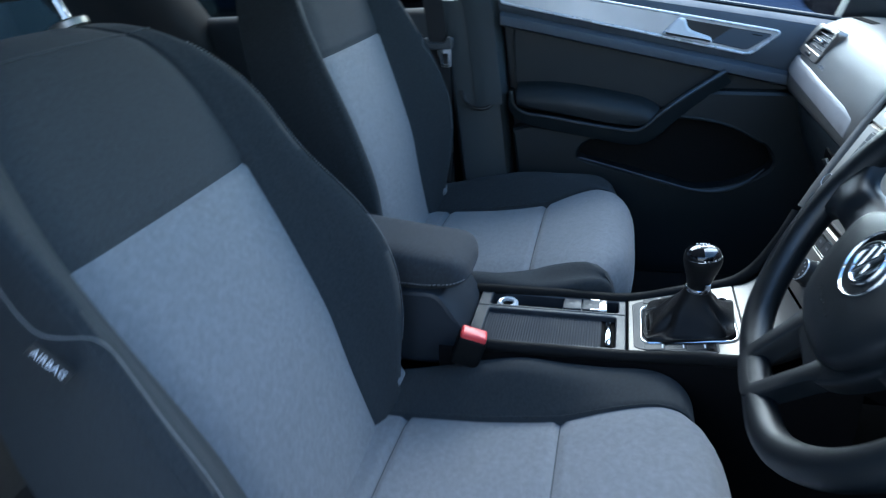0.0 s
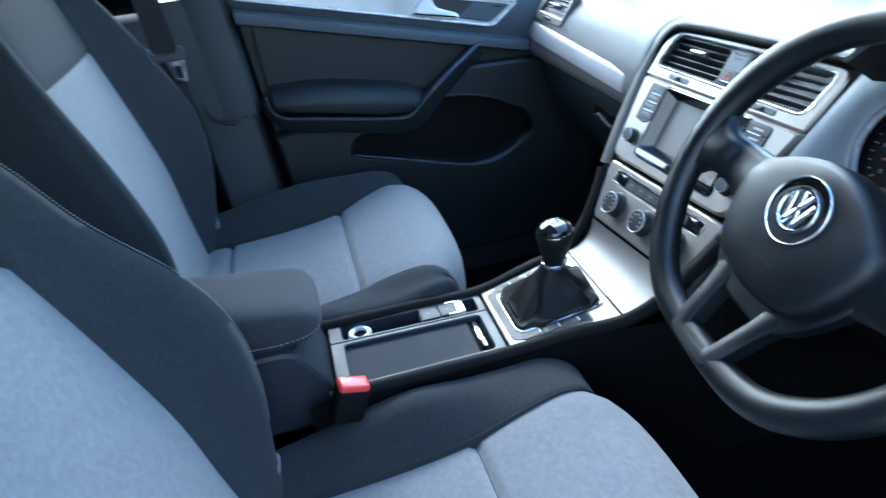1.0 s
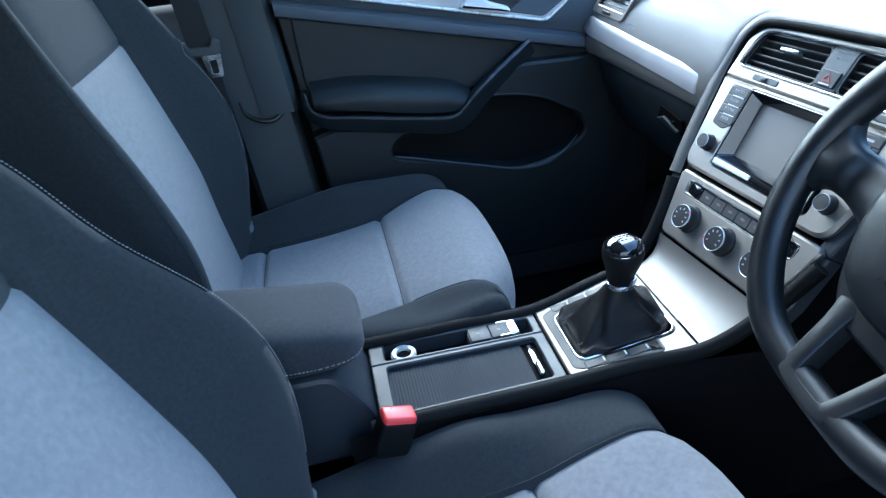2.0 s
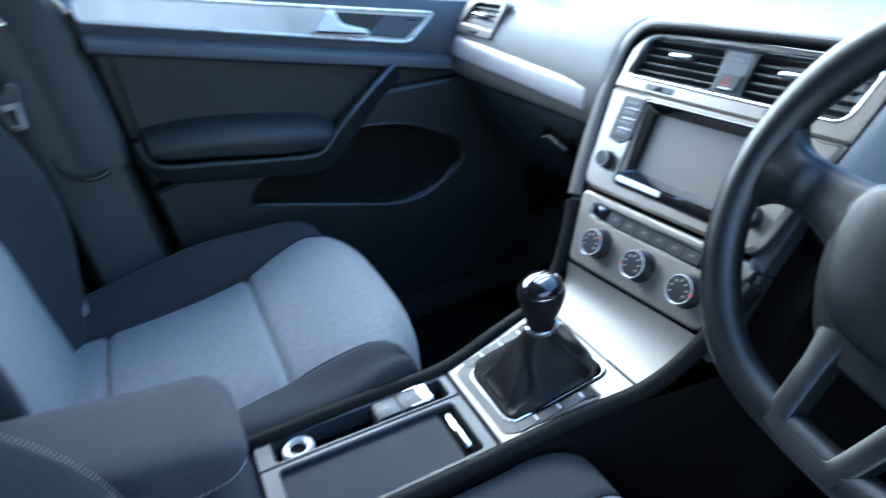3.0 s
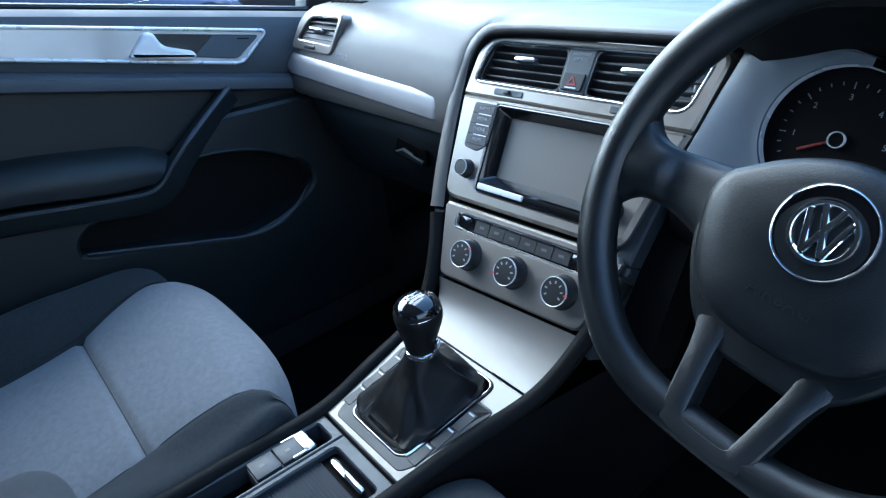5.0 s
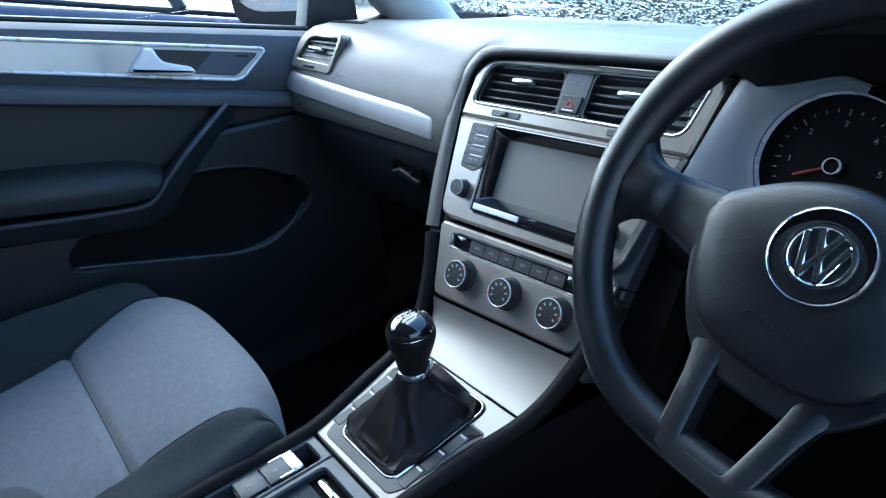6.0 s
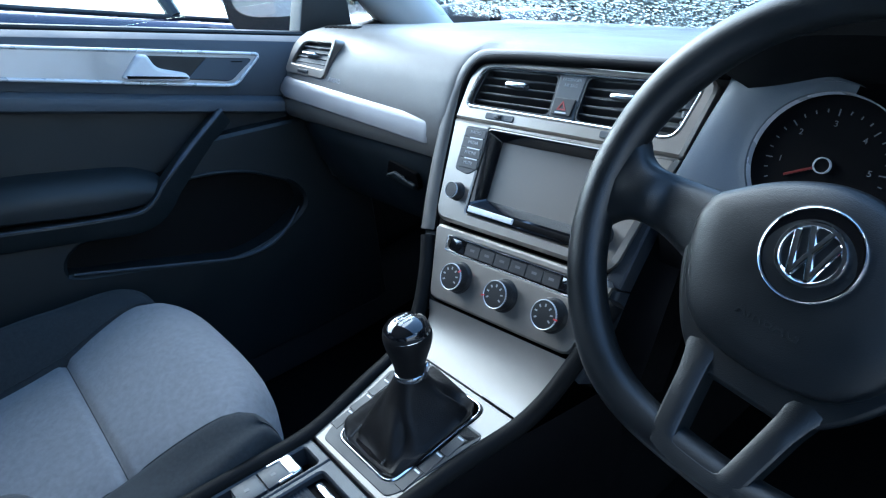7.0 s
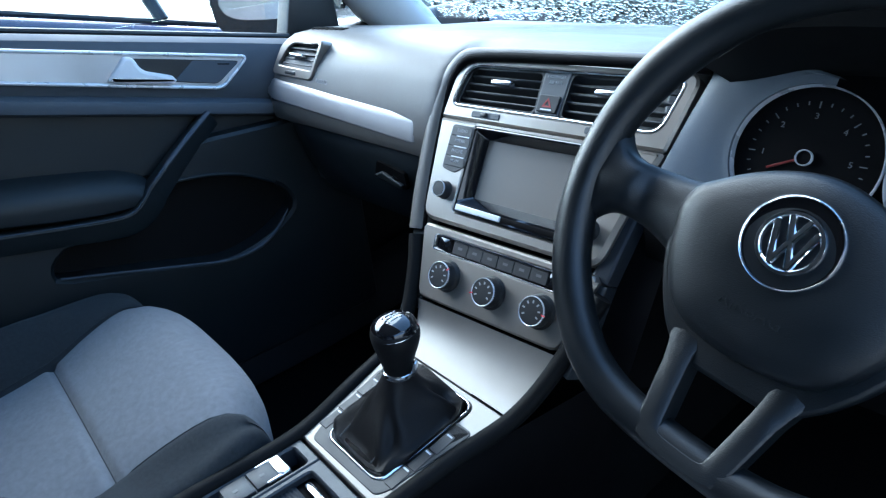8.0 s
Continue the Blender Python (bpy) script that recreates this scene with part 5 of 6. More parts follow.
CL = axes((0.357, 0.388, 0.880), (1, 0, 0), (0, math.sin(CT), math.cos(CT)), (0, -math.cos(CT), math.sin(CT)))


def arch(w, h, z, a0=20.0, a1=165.0, count=48):
    """One arch of the hood; towards the centre stack it draws back and levels out."""
    out = []
    for j in range(count):
        a = radians(a0 + (a1 - a0) * j / (count - 1))
        x, y = math.copysign(abs(math.cos(a)) ** 0.7, math.cos(a)) * w, abs(math.sin(a)) ** 0.75 * h
        f = min(1.0, max(0.0, (-x - 0.075) / 0.110))
        f = f * f * (3 - 2 * f)
        out.append(Vector((x, y + (0.064 + 0.25 * (h - 0.074) - y) * f, z * (1 - 0.62 * f))))
    return out


bm = bmesh.new()
loft(bm, [arch(0.150, 0.074, -0.02), arch(0.154, 0.078, 0.015), arch(0.168, 0.086, 0.06), arch(0.176, 0.091, 0.100), arch(0.181, 0.102, 0.107), arch(0.186, 0.111, 0.102), arch(0.189, 0.113, 0.085), arch(0.191, 0.112, 0.03), arch(0.192, 0.106, -0.10)], False, False, CL)
part("hood", bm, MATT, clus)
bm = bmesh.new()
rbox(bm, (-0.155, -0.085, -0.05), (0.155, 0.084, -0.014), CL, 0.004)
part("face", bm, HOLE, clus)
for cx, top in ((-0.067, 6), (0.067, 8)):
    m = CL @ Matrix.Translation((cx, -0.004, -0.010))
    bm = bmesh.new()
    lathe(bm, [(0.0662, 0.004), (0.0662, 0.0095), (0.0657, 0.0105), (0.0651, 0.0095), (0.0648, 0.002)], 72, m, caps=False)
    d = part("dial", bm, BRIGHT, clus, "round dial with a thin bright bezel")
    bm = bmesh.new()
    lathe(bm, [(0.0650, 0.0), (0.0645, 0.0015), (0.0005, 0.0018)], 64, m)
    part("dial_face", bm, HOLE, d)
    bm = bmesh.new()
    lathe(bm, [(0.0076, 0.002), (0.0076, 0.0062), (0.0071, 0.0068), (0.0066, 0.0062), (0.0064, 0.004)], 32, m, caps=False)
    part("hub_ring", bm, BRIGHT, d)
    bm = bmesh.new()
    lathe(bm, [(0.0065, 0.0020), (0.0065, 0.0045), (0.0004, 0.0047)], 24, m)
    part("hub_cap", bm, HOLE, d)
    bm = bmesh.new()
    for k in range(4 * top + 1):
        a = radians(225 - 270 * k / (4 * top))
        L = 0.006 if k % 4 == 0 else 0.0032
        rbox(bm, (0.052 - L, -0.0005, 0.0018), (0.052, 0.0005, 0.0024), m @ Matrix.Rotation(a, 4, "Z"), 0)
    part("scale", bm, DIAL_INK, d, smooth=0)
    if cx < 0:
        for k in range(top + 1):
            a = radians(225 - 270 * k / top)
            words("lettering", str(k), 0.0078, m @ Matrix.Translation((0.0385 * math.cos(a), 0.0385 * math.sin(a), 0.002)), DIAL_INK, d)
    bm = bmesh.new()
    rbox(bm, (0.008, -0.0012, 0.003), (0.034, 0.0012, 0.0045), m @ Matrix.Rotation(radians(205), 4, "Z"), 0.0005, 1)
    part("needle", bm, NEEDLE, d, "red needle")
# smooth grey surround from the vents to the dial, dished round it
bm = bmesh.new()
outer = [CL @ Vector(p) for p in ((-0.054, 0.0692, 0.004), (-0.088, 0.0765, 0.006), (-0.135, 0.0775, 0.003))]
outer += [STACK @ Vector((a, b, 0.0)) for a, b in ((0.199, 0.303), (0.196, 0.288), (0.185, 0.248), (0.174, 0.202), (0.168, 0.175))]
outer = spline(outer, 56)
rows = []
for k, p in enumerate(outer):
    a = radians(80 + 140 * (k / 55) ** 0.95)
    e = lambda r, z: CL @ Vector((-0.067 + r * math.cos(a), -0.004 + r * math.sin(a), z))
    e0, e1, e2 = e(0.0660, 0.000), e(0.0664, 0.0030), e(0.074, 0.0035)
    rows.append([p + Vector((0, 0.03, -0.012)), p, p.lerp(e2, 0.05) + Vector((0, -0.0015, 0))] + [p.lerp(e2, q) + Vector((0, -0.004 * math.sin(math.pi * q), 0)) for q in (0.3, 0.55, 0.8)] + [e2, e2.lerp(e1, 0.5), e1, e0])
loft(bm, rows, False, False)
part("surround", bm, SURROUND, clus, "smooth grey surround of the dials", smooth=60)
# lower dash under the column, footwell shade put into its black
bm = bmesh.new()
rows = []
for k in range(11):
    x = 0.165 + 0.57 * k / 10
    rows.append([Vector((x, y, z)) for y, z in ((0.40, 0.83), (0.345, 0.82), (0.33, 0.79), (0.345, 0.72), (0.38, 0.64), (0.44, 0.60), (0.6, 0.60))])
loft(bm, rows, True, True)
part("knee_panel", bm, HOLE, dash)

# ---- seats ----


def rib(bm_light, bm_dark, bm_mid, rows, kind):
    """Quads of a grid, sorted into the light, dark and charcoal covers."""
    bms = {"l": bm_light, "d": bm_dark, "m": bm_mid}
    cache = {}
    for i in range(len(rows) - 1):
        for j in range(len(rows[0]) - 1):
            k = kind(i, j)
            vs = []
            for a, b in ((i, j), (i, j + 1), (i + 1, j + 1), (i + 1, j)):
                key = (k, a, b)
                if key not in cache:
                    cache[key] = bms[k].verts.new(rows[a][b])
                vs.append(cache[key])
            bms[k].faces.new(vs)


def groove(d, w=0.006):
    return math.exp(-(d / w) ** 2)


def seat(name, hinge, recline, label, outer, inner_side, wide_panel=1.0, reach=1.0, curl=0.052, spread=0.0, slim=0.0, soft=1.0):
    """A front seat: hinge is the middle of the back's foot; outer is the side of its door (-1 or 1)."""
    h = Vector(hinge)
    s = root(name, (h.x, h.y + 0.2, FLOOR_Z), label, "car seat", "front seats")
    # cushion
    prof = spline([(-0.07, -0.055), (0.02, -0.055), (0.10, -0.052), (0.20, -0.044), (0.295, -0.028), (0.36, -0.006), (0.42, 0.010), (0.452, 0.012), (0.480, 0.002), (0.498, -0.022), (0.505, -0.060), (0.502, -0.110), (0.49, -0.16)], 150)
    light, dark, mid = bmesh.new(), bmesh.new(), bmesh.new()
    base = [(-0.240, 0, 1.0), (-0.256, 0.05, 0.75), (-0.264, 0.15, 0.45), (-0.266, 0.4, 0.2), (-0.262, 0.72, 0.06), (-0.250, 0.93, 0), (-0.233, 1.0, 0), (-0.214, 0.86, 0), (-0.196, 0.5, 0), (-0.180, 0.2, 0), (-0.170, 0.06, 0)]
    inner = [(-0.165 + 0.330 * k / 14, 0.0, 0) for k in range(15)]
    cols = base + inner + [(-x, f, q) for x, f, q in base[::-1]]
    rows = []
    for p in prof:
        y, z = p
        hb = curve_at([(-0.07, 0.020), (0.05, 0.046), (0.2, 0.065), (0.28, 0.056), (0.36, 0.026), (0.44, 0.002), (0.51, -0.004)], y) if z > -0.055 or y < 0.3 else 0.004
        hi_ = curve_at(inner_side, y) if z > -0.055 or y < 0.3 else 0.004
        a = 1.0 + 0.06 * max(0, (y - 0.30) / 0.2)
        row = []
        for x, f, q in cols:
            wide = 1.0 - 0.10 * max(0, (y - 0.40) / 0.1) ** 2 if abs(x) > 0.2 else a if abs(x) <= 0.1651 else 1.0 + 0.03 * max(0, (y - 0.30) / 0.2)
            zz = z + (hb if x * outer > 0 else hi_) * f
            zz = zz * (1 - q) + -0.19 * q
            if abs(x) <= 0.1651:
                zz += 0.008 * (1 - (x / 0.165) ** 2) - 0.009 * groove(y - 0.295, 0.006) * (1 if z > -0.05 else 0) - 0.009 * groove(y - 0.055, 0.006)
            zz -= 0.005 * groove(abs(x) - 0.165, 0.005) * (1 - q)
            xx = x * wide
            if spread and x * outer < 0:
                e = 0.165 * (1 + spread * max(0.0, (y - 0.30) / 0.2))
                xx = x / 0.165 * e if abs(x) <= 0.1651 else math.copysign(e + (abs(x) - 0.165) / 0.101 * (0.264 * wide - e), x)
            row.append(h + Vector((xx, min(y, 0.295) + max(0.0, y - 0.295) * reach - curl * max(0, (y - 0.30) / 0.2) * min(1.0, abs(x) / 0.165) ** 4, zz)))
        rows.append(row)
    nb = len(base)
    rib(light, dark, mid, rows, lambda i, j: "l" if nb <= j < nb + 14 else "d" if j < nb else "m")
    part("cushion_panel", light, FABRIC_LIGHT, s, "light blue-grey woven centre of the cushion", smooth=70)
    part("cushion_side", dark, FABRIC_DARK, s, "dark woven cushion side", smooth=70)
    part("cushion_side", mid, FABRIC_DARK, s, "dark woven cushion side", smooth=70)
    for sg in (-1, 1):
        bm = bmesh.new()
        tube(bm, [r[nb - 1 if sg < 0 else nb + 14] + Vector((0, 0, 0.0004)) for r in rows[:128:5]], 0.0012, 5)
        part("piping", bm, FABRIC_DARK, s)
    for y_ in (0.295, 0.055):
        bm = bmesh.new()
        k_ = min(range(len(prof)), key=lambda q: abs(prof[q][0] - y_) + (0 if prof[q][1] > -0.08 else 1))
        tube(bm, [p + Vector((0, 0, -0.0008)) for p in rows[k_][nb:nb + 15]], 0.0016, 6)
        part("cross_seam", bm, FABRIC_MID, s)
    # plinth
    bm = bmesh.new()
    rbox(bm, (h.x - 0.235, h.y + 0.0, h.z - 0.25), (h.x + 0.235, h.y + 0.47, h.z - 0.14), None, 0.02, 3)
    part("plinth", bm, PLASTIC, s)
    for sg in (-1, 1):
        bm = bmesh.new()
        rbox(bm, (h.x + sg * 0.2 - 0.02, h.y - 0.02, FLOOR_Z), (h.x + sg * 0.2 + 0.02, h.y + 0.42, h.z - 0.24), None, 0.006)
        part("rail", bm, PLASTIC, s)
    # back
    t = radians(recline)
    B = axes(h, (1, 0, 0), (0, -math.sin(t), math.cos(t)), (0, math.cos(t), math.sin(t)))
    hw = [(-0.06, 0.205), (0.0, 0.225), (0.08, 0.245), (0.18, 0.252), (0.28, 0.250), (0.38, 0.242), (0.46, 0.226), (0.53, 0.192), (0.575, 0.15), (0.600, 0.115), (0.612, 0.085)]
    pr = [(-0.06, 0.015), (0.0, 0.035), (0.08, 0.062), (0.18, 0.078), (0.28, 0.076), (0.38, 0.060), (0.46, 0.040), (0.53, 0.018), (0.60, 0.0)]
    nn = [(-0.06, 0.0), (0.05, 0.006), (0.15, 0.014), (0.25, 0.010), (0.39, 0.0), (0.50, -0.006), (0.57, -0.018), (0.60, -0.036), (0.612, -0.056)]
    ah = [(-0.06, 0.128), (0.0, 0.132), (0.2, 0.147), (0.39, 0.156), (0.5, 0.146), (0.57, 0.118), (0.612, 0.06)]
    lean_in = lambda w: slim * math.exp(-((w - 0.37) / 0.10) ** 2)
    ws = [-0.06 + 0.672 * k / 120 for k in range(121)]
    side = [(1.0, 0.30, -0.115), (1.03, 0.30, -0.07), (1.03, 0.55, -0.02), (1.0, 0.85, 0), (0.9, 1.0, 0), (0.75, 0.92, 0), (0.55, 0.66, 0), (0.35, 0.35, 0), (0.18, 0.12, 0), (0.08, 0.03, 0)]
    light, dark, mid = bmesh.new(), bmesh.new(), bmesh.new()
    rows = []
    for w in ws:
        H, P, N_, A = curve_at(hw, w) - lean_in(w), curve_at(pr, w) - 0.6 * lean_in(w), curve_at(nn, w), curve_at(ah, w) * wide_panel
        row = [Vector((-0.6 * H, w, -0.12))]
        flank = {-1: [], 1: []}
        for sg, sd in flank.items():
            Q = P * (soft if sg * outer < 0 else 1.0)
            for f, p, dn in side:
                x = sg * (A + (H - A) * f)
                sd.append(Vector((x, w, -0.105 if dn < -0.1 else N_ + Q * p + dn * (1.0 if w < 0.5 or dn == 0 else 0.6))))
        row += flank[-1]
        for k in range(15):
            x = -A + 2 * A * k / 14
            z = N_ + 0.006 * (1 - (x / A) ** 2)
            z -= 0.005 * groove(abs(x) - A, 0.005) + 0.005 * groove(w - 0.39, 0.005)
            row.append(Vector((x, w, z)))
        row += flank[1][::-1]
        row.append(Vector((0.6 * H, w, -0.12)))
        rows.append([B @ p for p in row])
    n0 = 1 + len(side)
    rib(light, dark, mid, rows, lambda i, j: ("l" if ws[i] < 0.385 else "m") if n0 <= j < n0 + 14 else "d")
    # rounded top and rear closing
    topc = [B @ Vector((0, 0.616, -0.075))]
    last = [dark.verts.new(p) for p in rows[-1]]
    tv = dark.verts.new(topc[0])
    for a, b in zip(last, last[1:]):
        dark.faces.new((a, b, tv))
    ends = [[B @ Vector((-0.6 * curve_at(hw, w), w, -0.12)), B @ Vector((0, w, -0.128)), B @ Vector((0.6 * curve_at(hw, w), w, -0.12))] for w in ws]
    loft(dark, ends, False)
    last = [dark.verts.new(p) for p in ends[-1]]
    for a, b in zip(last, last[1:]):
        dark.faces.new((a, b, dark.verts.new(topc[0])))
    bmesh.ops.remove_doubles(dark, verts=dark.verts, dist=0.0004)
    part("back_panel", light, FABRIC_LIGHT, s, "light blue-grey woven centre of the backrest", smooth=70)
    part("backrest", dark, FABRIC_DARK, s, "dark woven backrest sides", smooth=70)
    part("upper_panel", mid, FABRIC_MID, s, "charcoal woven upper panel", smooth=70)
    # stitched seams along both bolsters and over the top
    for sg in (-1, 1):
        bm = bmesh.new()
        col_ = 4 if sg < 0 else len(rows[0]) - 5
        tube(bm, [r[col_] + (B.to_3x3() @ Vector((0, 0, 0.0003))) for r in rows[12:116]], 0.0005, 6)
        part("bolster_seam", bm, FABRIC_MID, s)
    for sg in (-1, 1):
        bm = bmesh.new()
        if sg == outer:
            line = [B @ Vector((outer * x, w, z)) for x, w, z in spline([(0.239, 0.415, 0.025), (0.2425, 0.39, 0.030), (0.2445, 0.37, 0.040), (0.243, 0.36, 0.059), (0.231, 0.349, 0.070), (0.221, 0.331, 0.0685), (0.2240, 0.313, 0.0750), (0.2325, 0.26, 0.0880), (0.2325, 0.195, 0.0935), (0.226, 0.12, 0.082)], 60)]
        else:
            if soft < 1.0:
                continue
            col_ = 5 if sg < 0 else len(rows[0]) - 6
            line = [r[col_] for r in rows[16:112:2]]
        for a, b in zip(line, line[1:]):
            for q in range(3):
                p = a.lerp(b, (q + 0.2) / 3) + B.to_3x3() @ Vector((sg * 0.004, 0, 0.0006))
                e = a.lerp(b, (q + 0.75) / 3) + B.to_3x3() @ Vector((sg * 0.004, 0, 0.0006))
                tube(bm, [p, e], 0.0007, 4)
        part("stitching", bm, THREAD, s)
    bm = bmesh.new()
    k_ = min(range(len(ws)), key=lambda q: abs(ws[q] - 0.585))
    tube(bm, [p + B.to_3x3() @ Vector((0, 0.0006, 0.0004)) for p in rows[k_][4:-4]], 0.0016, 6)
    part("top_seam", bm, FABRIC_LID, s)
    # foot covers between cushion and back
    for sg in (-1, 1):
        bm = bmesh.new()
        prism(bm, fillet([(-0.04, -0.06), (0.040, -0.025), (0.026, 0.002), (-0.015, 0.02)], 0.01), 0.0, 0.03, axes(h + Vector((sg * 0.20 - 0.025, 0, 0)), (0, 1, 0), (0, 0, 1), (1, 0, 0)), 0.006)
        part("foot_cover", bm, FABRIC_LIGHT, s, "light wedge between cushion and back")
    # headrest on two posts
    bm = bmesh.new()
    rows2 = []
    for k in range(13):
        w = 0.655 + 0.185 * k / 12
        f = math.sin(math.pi * (0.12 + 0.76 * k / 12)) ** 0.5
        rows2.append([B @ Vector((math.copysign(abs(math.cos(a)) ** 0.6, math.cos(a)) * 0.125 * f, w, -0.055 + math.copysign(abs(math.sin(a)) ** 0.7, math.sin(a)) * 0.045 * f)) for a in [2 * math.pi * j / 32 for j in range(32)]])
    loft(bm, rows2, True, True)
    part("headrest", bm, FABRIC_DARK, s, smooth=70)
    for sg in (-1, 1):
        bm = bmesh.new()
        tube(bm, [B @ Vector((sg * 0.065, 0.59, -0.06)), B @ Vector((sg * 0.065, 0.69, -0.058))], 0.006, 12)
        part("headrest_post", bm, CHROME, s, "chrome headrest post")
        bm = bmesh.new()
        lathe(bm, [(0.022, -0.006), (0.022, 0.001), (0.020, 0.003), (0.0135, 0.003), (0.013, -0.002)], 28, axes(B @ Vector((sg * 0.065, 0.616, -0.060)), (1, 0, 0), B.to_3x3() @ Vector((0, 0, 1)), B.to_3x3() @ Vector((0, 1, 0))))
        part("post_guide", bm, SILVER, s)
    # airbag tag on the door side
    ty, tz = Vector((-outer * 0.40, 0.30, 0.86)).normalized(), Vector((outer * 0.92, 0.0, 0.40)).normalized()
    tx = -ty.cross(tz).normalized()
    tagm = B @ axes((outer * 0.2485, 0.343, 0.030), tx, tx.cross(tz), tz)
    bm = bmesh.new()
    rbox(bm, (-0.020, -0.006, -0.004), (0.020, 0.006, 0.0015), tagm, 0.001)
    tg = part("tag", bm, PLASTIC, s, "small sewn tag")
    words("lettering", "AIRBAG", 0.0095, tagm @ Matrix.Translation((0, 0, 0.002)), WHITE_INK, tg)
    return s


DH = Vector((0.347, -0.388, 0.547))
seat("passenger_seat", (-0.347, -0.482, 0.598), 11.8, "passenger seat in dark and light blue-grey cloth, upright", -1, [(-0.07, 0.012), (0.05, 0.03), (0.2, 0.034), (0.28, 0.014), (0.36, -0.008), (0.44, -0.012), (0.51, -0.004)], wide_panel=1.04, spread=0.27, curl=0.036, reach=0.965, soft=0.62)
seat("driver_seat", tuple(DH), 19.4, "driver seat in dark and light blue-grey cloth, reclined", 1, [(-0.07, 0.004), (0.05, 0.028), (0.16, 0.052), (0.23, 0.058), (0.30, 0.040), (0.37, 0.014), (0.44, 0.001), (0.51, 0.0)], 1.02, 1.06, 0.03, slim=0.021)

# ---- armrest between the seats ----
bm = bmesh.new()
rows = []
for k in range(33):
    t = 1 - (1 - k / 32) ** 1.8
    y = -0.58 + 0.322 * t
    nose = math.sqrt(max(0.0, 1 - max(0.0, (t - 0.88) / 0.12) ** 2.6))
    w = 0.074 * (0.42 + 0.58 * nose)
    zt = 0.745 - 0.050 * t
    zb = 0.636 + 0.012 * max(0, (t - 0.8) / 0.2)
    mid_, half = (zt + zb) / 2 - 0.008 * (1 - nose), (zt - zb) / 2 * (0.35 + 0.65 * nose)
    ring = []
    for j in range(33):
        a = 2 * math.pi * j / 32
        ring.append(Vector((-0.02 + math.copysign(abs(math.cos(a)) ** 0.5, math.cos(a)) * w, y, mid_ + half * math.copysign(abs(math.sin(a)) ** 0.55, math.sin(a)))))
    rows.append(ring)
lid_bm, side_bm, spare = bmesh.new(), bmesh.new(), bmesh.new()
rib(lid_bm, side_bm, spare, rows, lambda i, j: "l" if j < 16 or j == 31 else "d")
spare.free()
for bm_ in (lid_bm,):
    bm_.faces.new([bm_.verts.new(p) for p in rows[-1][:32]])
arm = part("armrest", side_bm, FABRIC_DARK, cons, "charcoal cloth armrest with a stitched lid", smooth=60)
# lid paler than the sides, painting how the top catches light
part("armrest_lid", lid_bm, FABRIC_LID, arm, "woven top of the armrest, paled for light from above", smooth=60)
bm = bmesh.new()
path = [r[31] + Vector((0.0012, 0, 0)) for r in rows[2:30]]
for a, b in zip(path, path[1:]):
    steps = max(1, round((b - a).length / 0.006))
    for q in range(steps):
        tube(bm, [a.lerp(b, (q + 0.15) / steps), a.lerp(b, (q + 0.8) / steps)], 0.0010, 5)
part("lid_seam", bm, THREAD, arm)
bm = bmesh.new()
prism(bm, fillet([(-0.60, 0.50), (-0.245, 0.50), (-0.262, 0.575), (-0.305, 0.645), (-0.60, 0.645)], [0.01, 0.01, 0.03, 0.02, 0.01]), -0.085, 0.058, DOOR, 0.008)
part("armrest_bin", bm, CONSOLE, cons)

# red buckle beside the driver seat
bk = root("belt_buckle", (0.105, -0.235, 0.50), "belt buckle with a red release button", "seat belt buckle")
BK = axes((0.106, -0.235, 0.606), (0.98, 0.12, -0.05), (-0.14, 0.93, -0.33), (0.0, 0.34, 0.94))
bm = bmesh.new()
rbox(bm, (-0.015, -0.022, -0.060), (0.015, 0.024, -0.004), BK, 0.006, 3)
part("casing", bm, MATT, bk)
bm = bmesh.new()
rbox(bm, (-0.013, -0.020, -0.012), (0.013, 0.022, 0.003), BK, 0.004, 3)
part("release_button", bm, RED, bk, "bright red release button")
bm = bmesh.new()
tube(bm, spline([BK @ Vector((0, -0.004, -0.055)), (0.110, -0.26, 0.45), (0.112, -0.28, 0.34)], 8), 0.012, 8, flat=0.4)
part("stem", bm, BELT, bk)

# ---- rear bench ----
bench = root("rear_bench", (0, -1.1, FLOOR_Z), "dark cloth rear bench seat", "rear seat")
bm = bmesh.new()
loft(bm, [[Vector((x, y, z)) for y, z in ((-1.35, 0.40), (-0.80, 0.36), (-0.78, 0.46), (-0.81, 0.52), (-0.9, 0.54), (-1.1, 0.52 + 0.01 * math.cos(x * 9)), (-1.3, 0.50))] for x in [-0.62 + 1.24 * k / 16 for k in range(17)]], True, True)
part("cushion", bm, FABRIC_DARK, bench)
bm = bmesh.new()
loft(bm, [[Vector((x, y, z)) for y, z in ((-1.28, 0.48), (-1.20, 0.52), (-1.24, 0.72), (-1.31, 0.92), (-1.36, 0.98), (-1.42, 0.96), (-1.42, 0.48))] for x in [-0.62 + 1.24 * k / 16 for k in range(17)]], True, True)
part("backrest", bm, FABRIC_DARK, bench)

# ---- door mirror outside ----
mir = root("door_mirror", (-0.90, 0.50, 0.98), "dark door mirror outside the passenger window", "mirror")
bm = bmesh.new()
MR = axes((-0.934, 0.4845, 0.992), Vector((0.93, 0.37, 0)).normalized() * 1.12, (0, 0, 1.12), Vector((0.37, -0.93, 0)).normalized() * 1.12)
rows = []
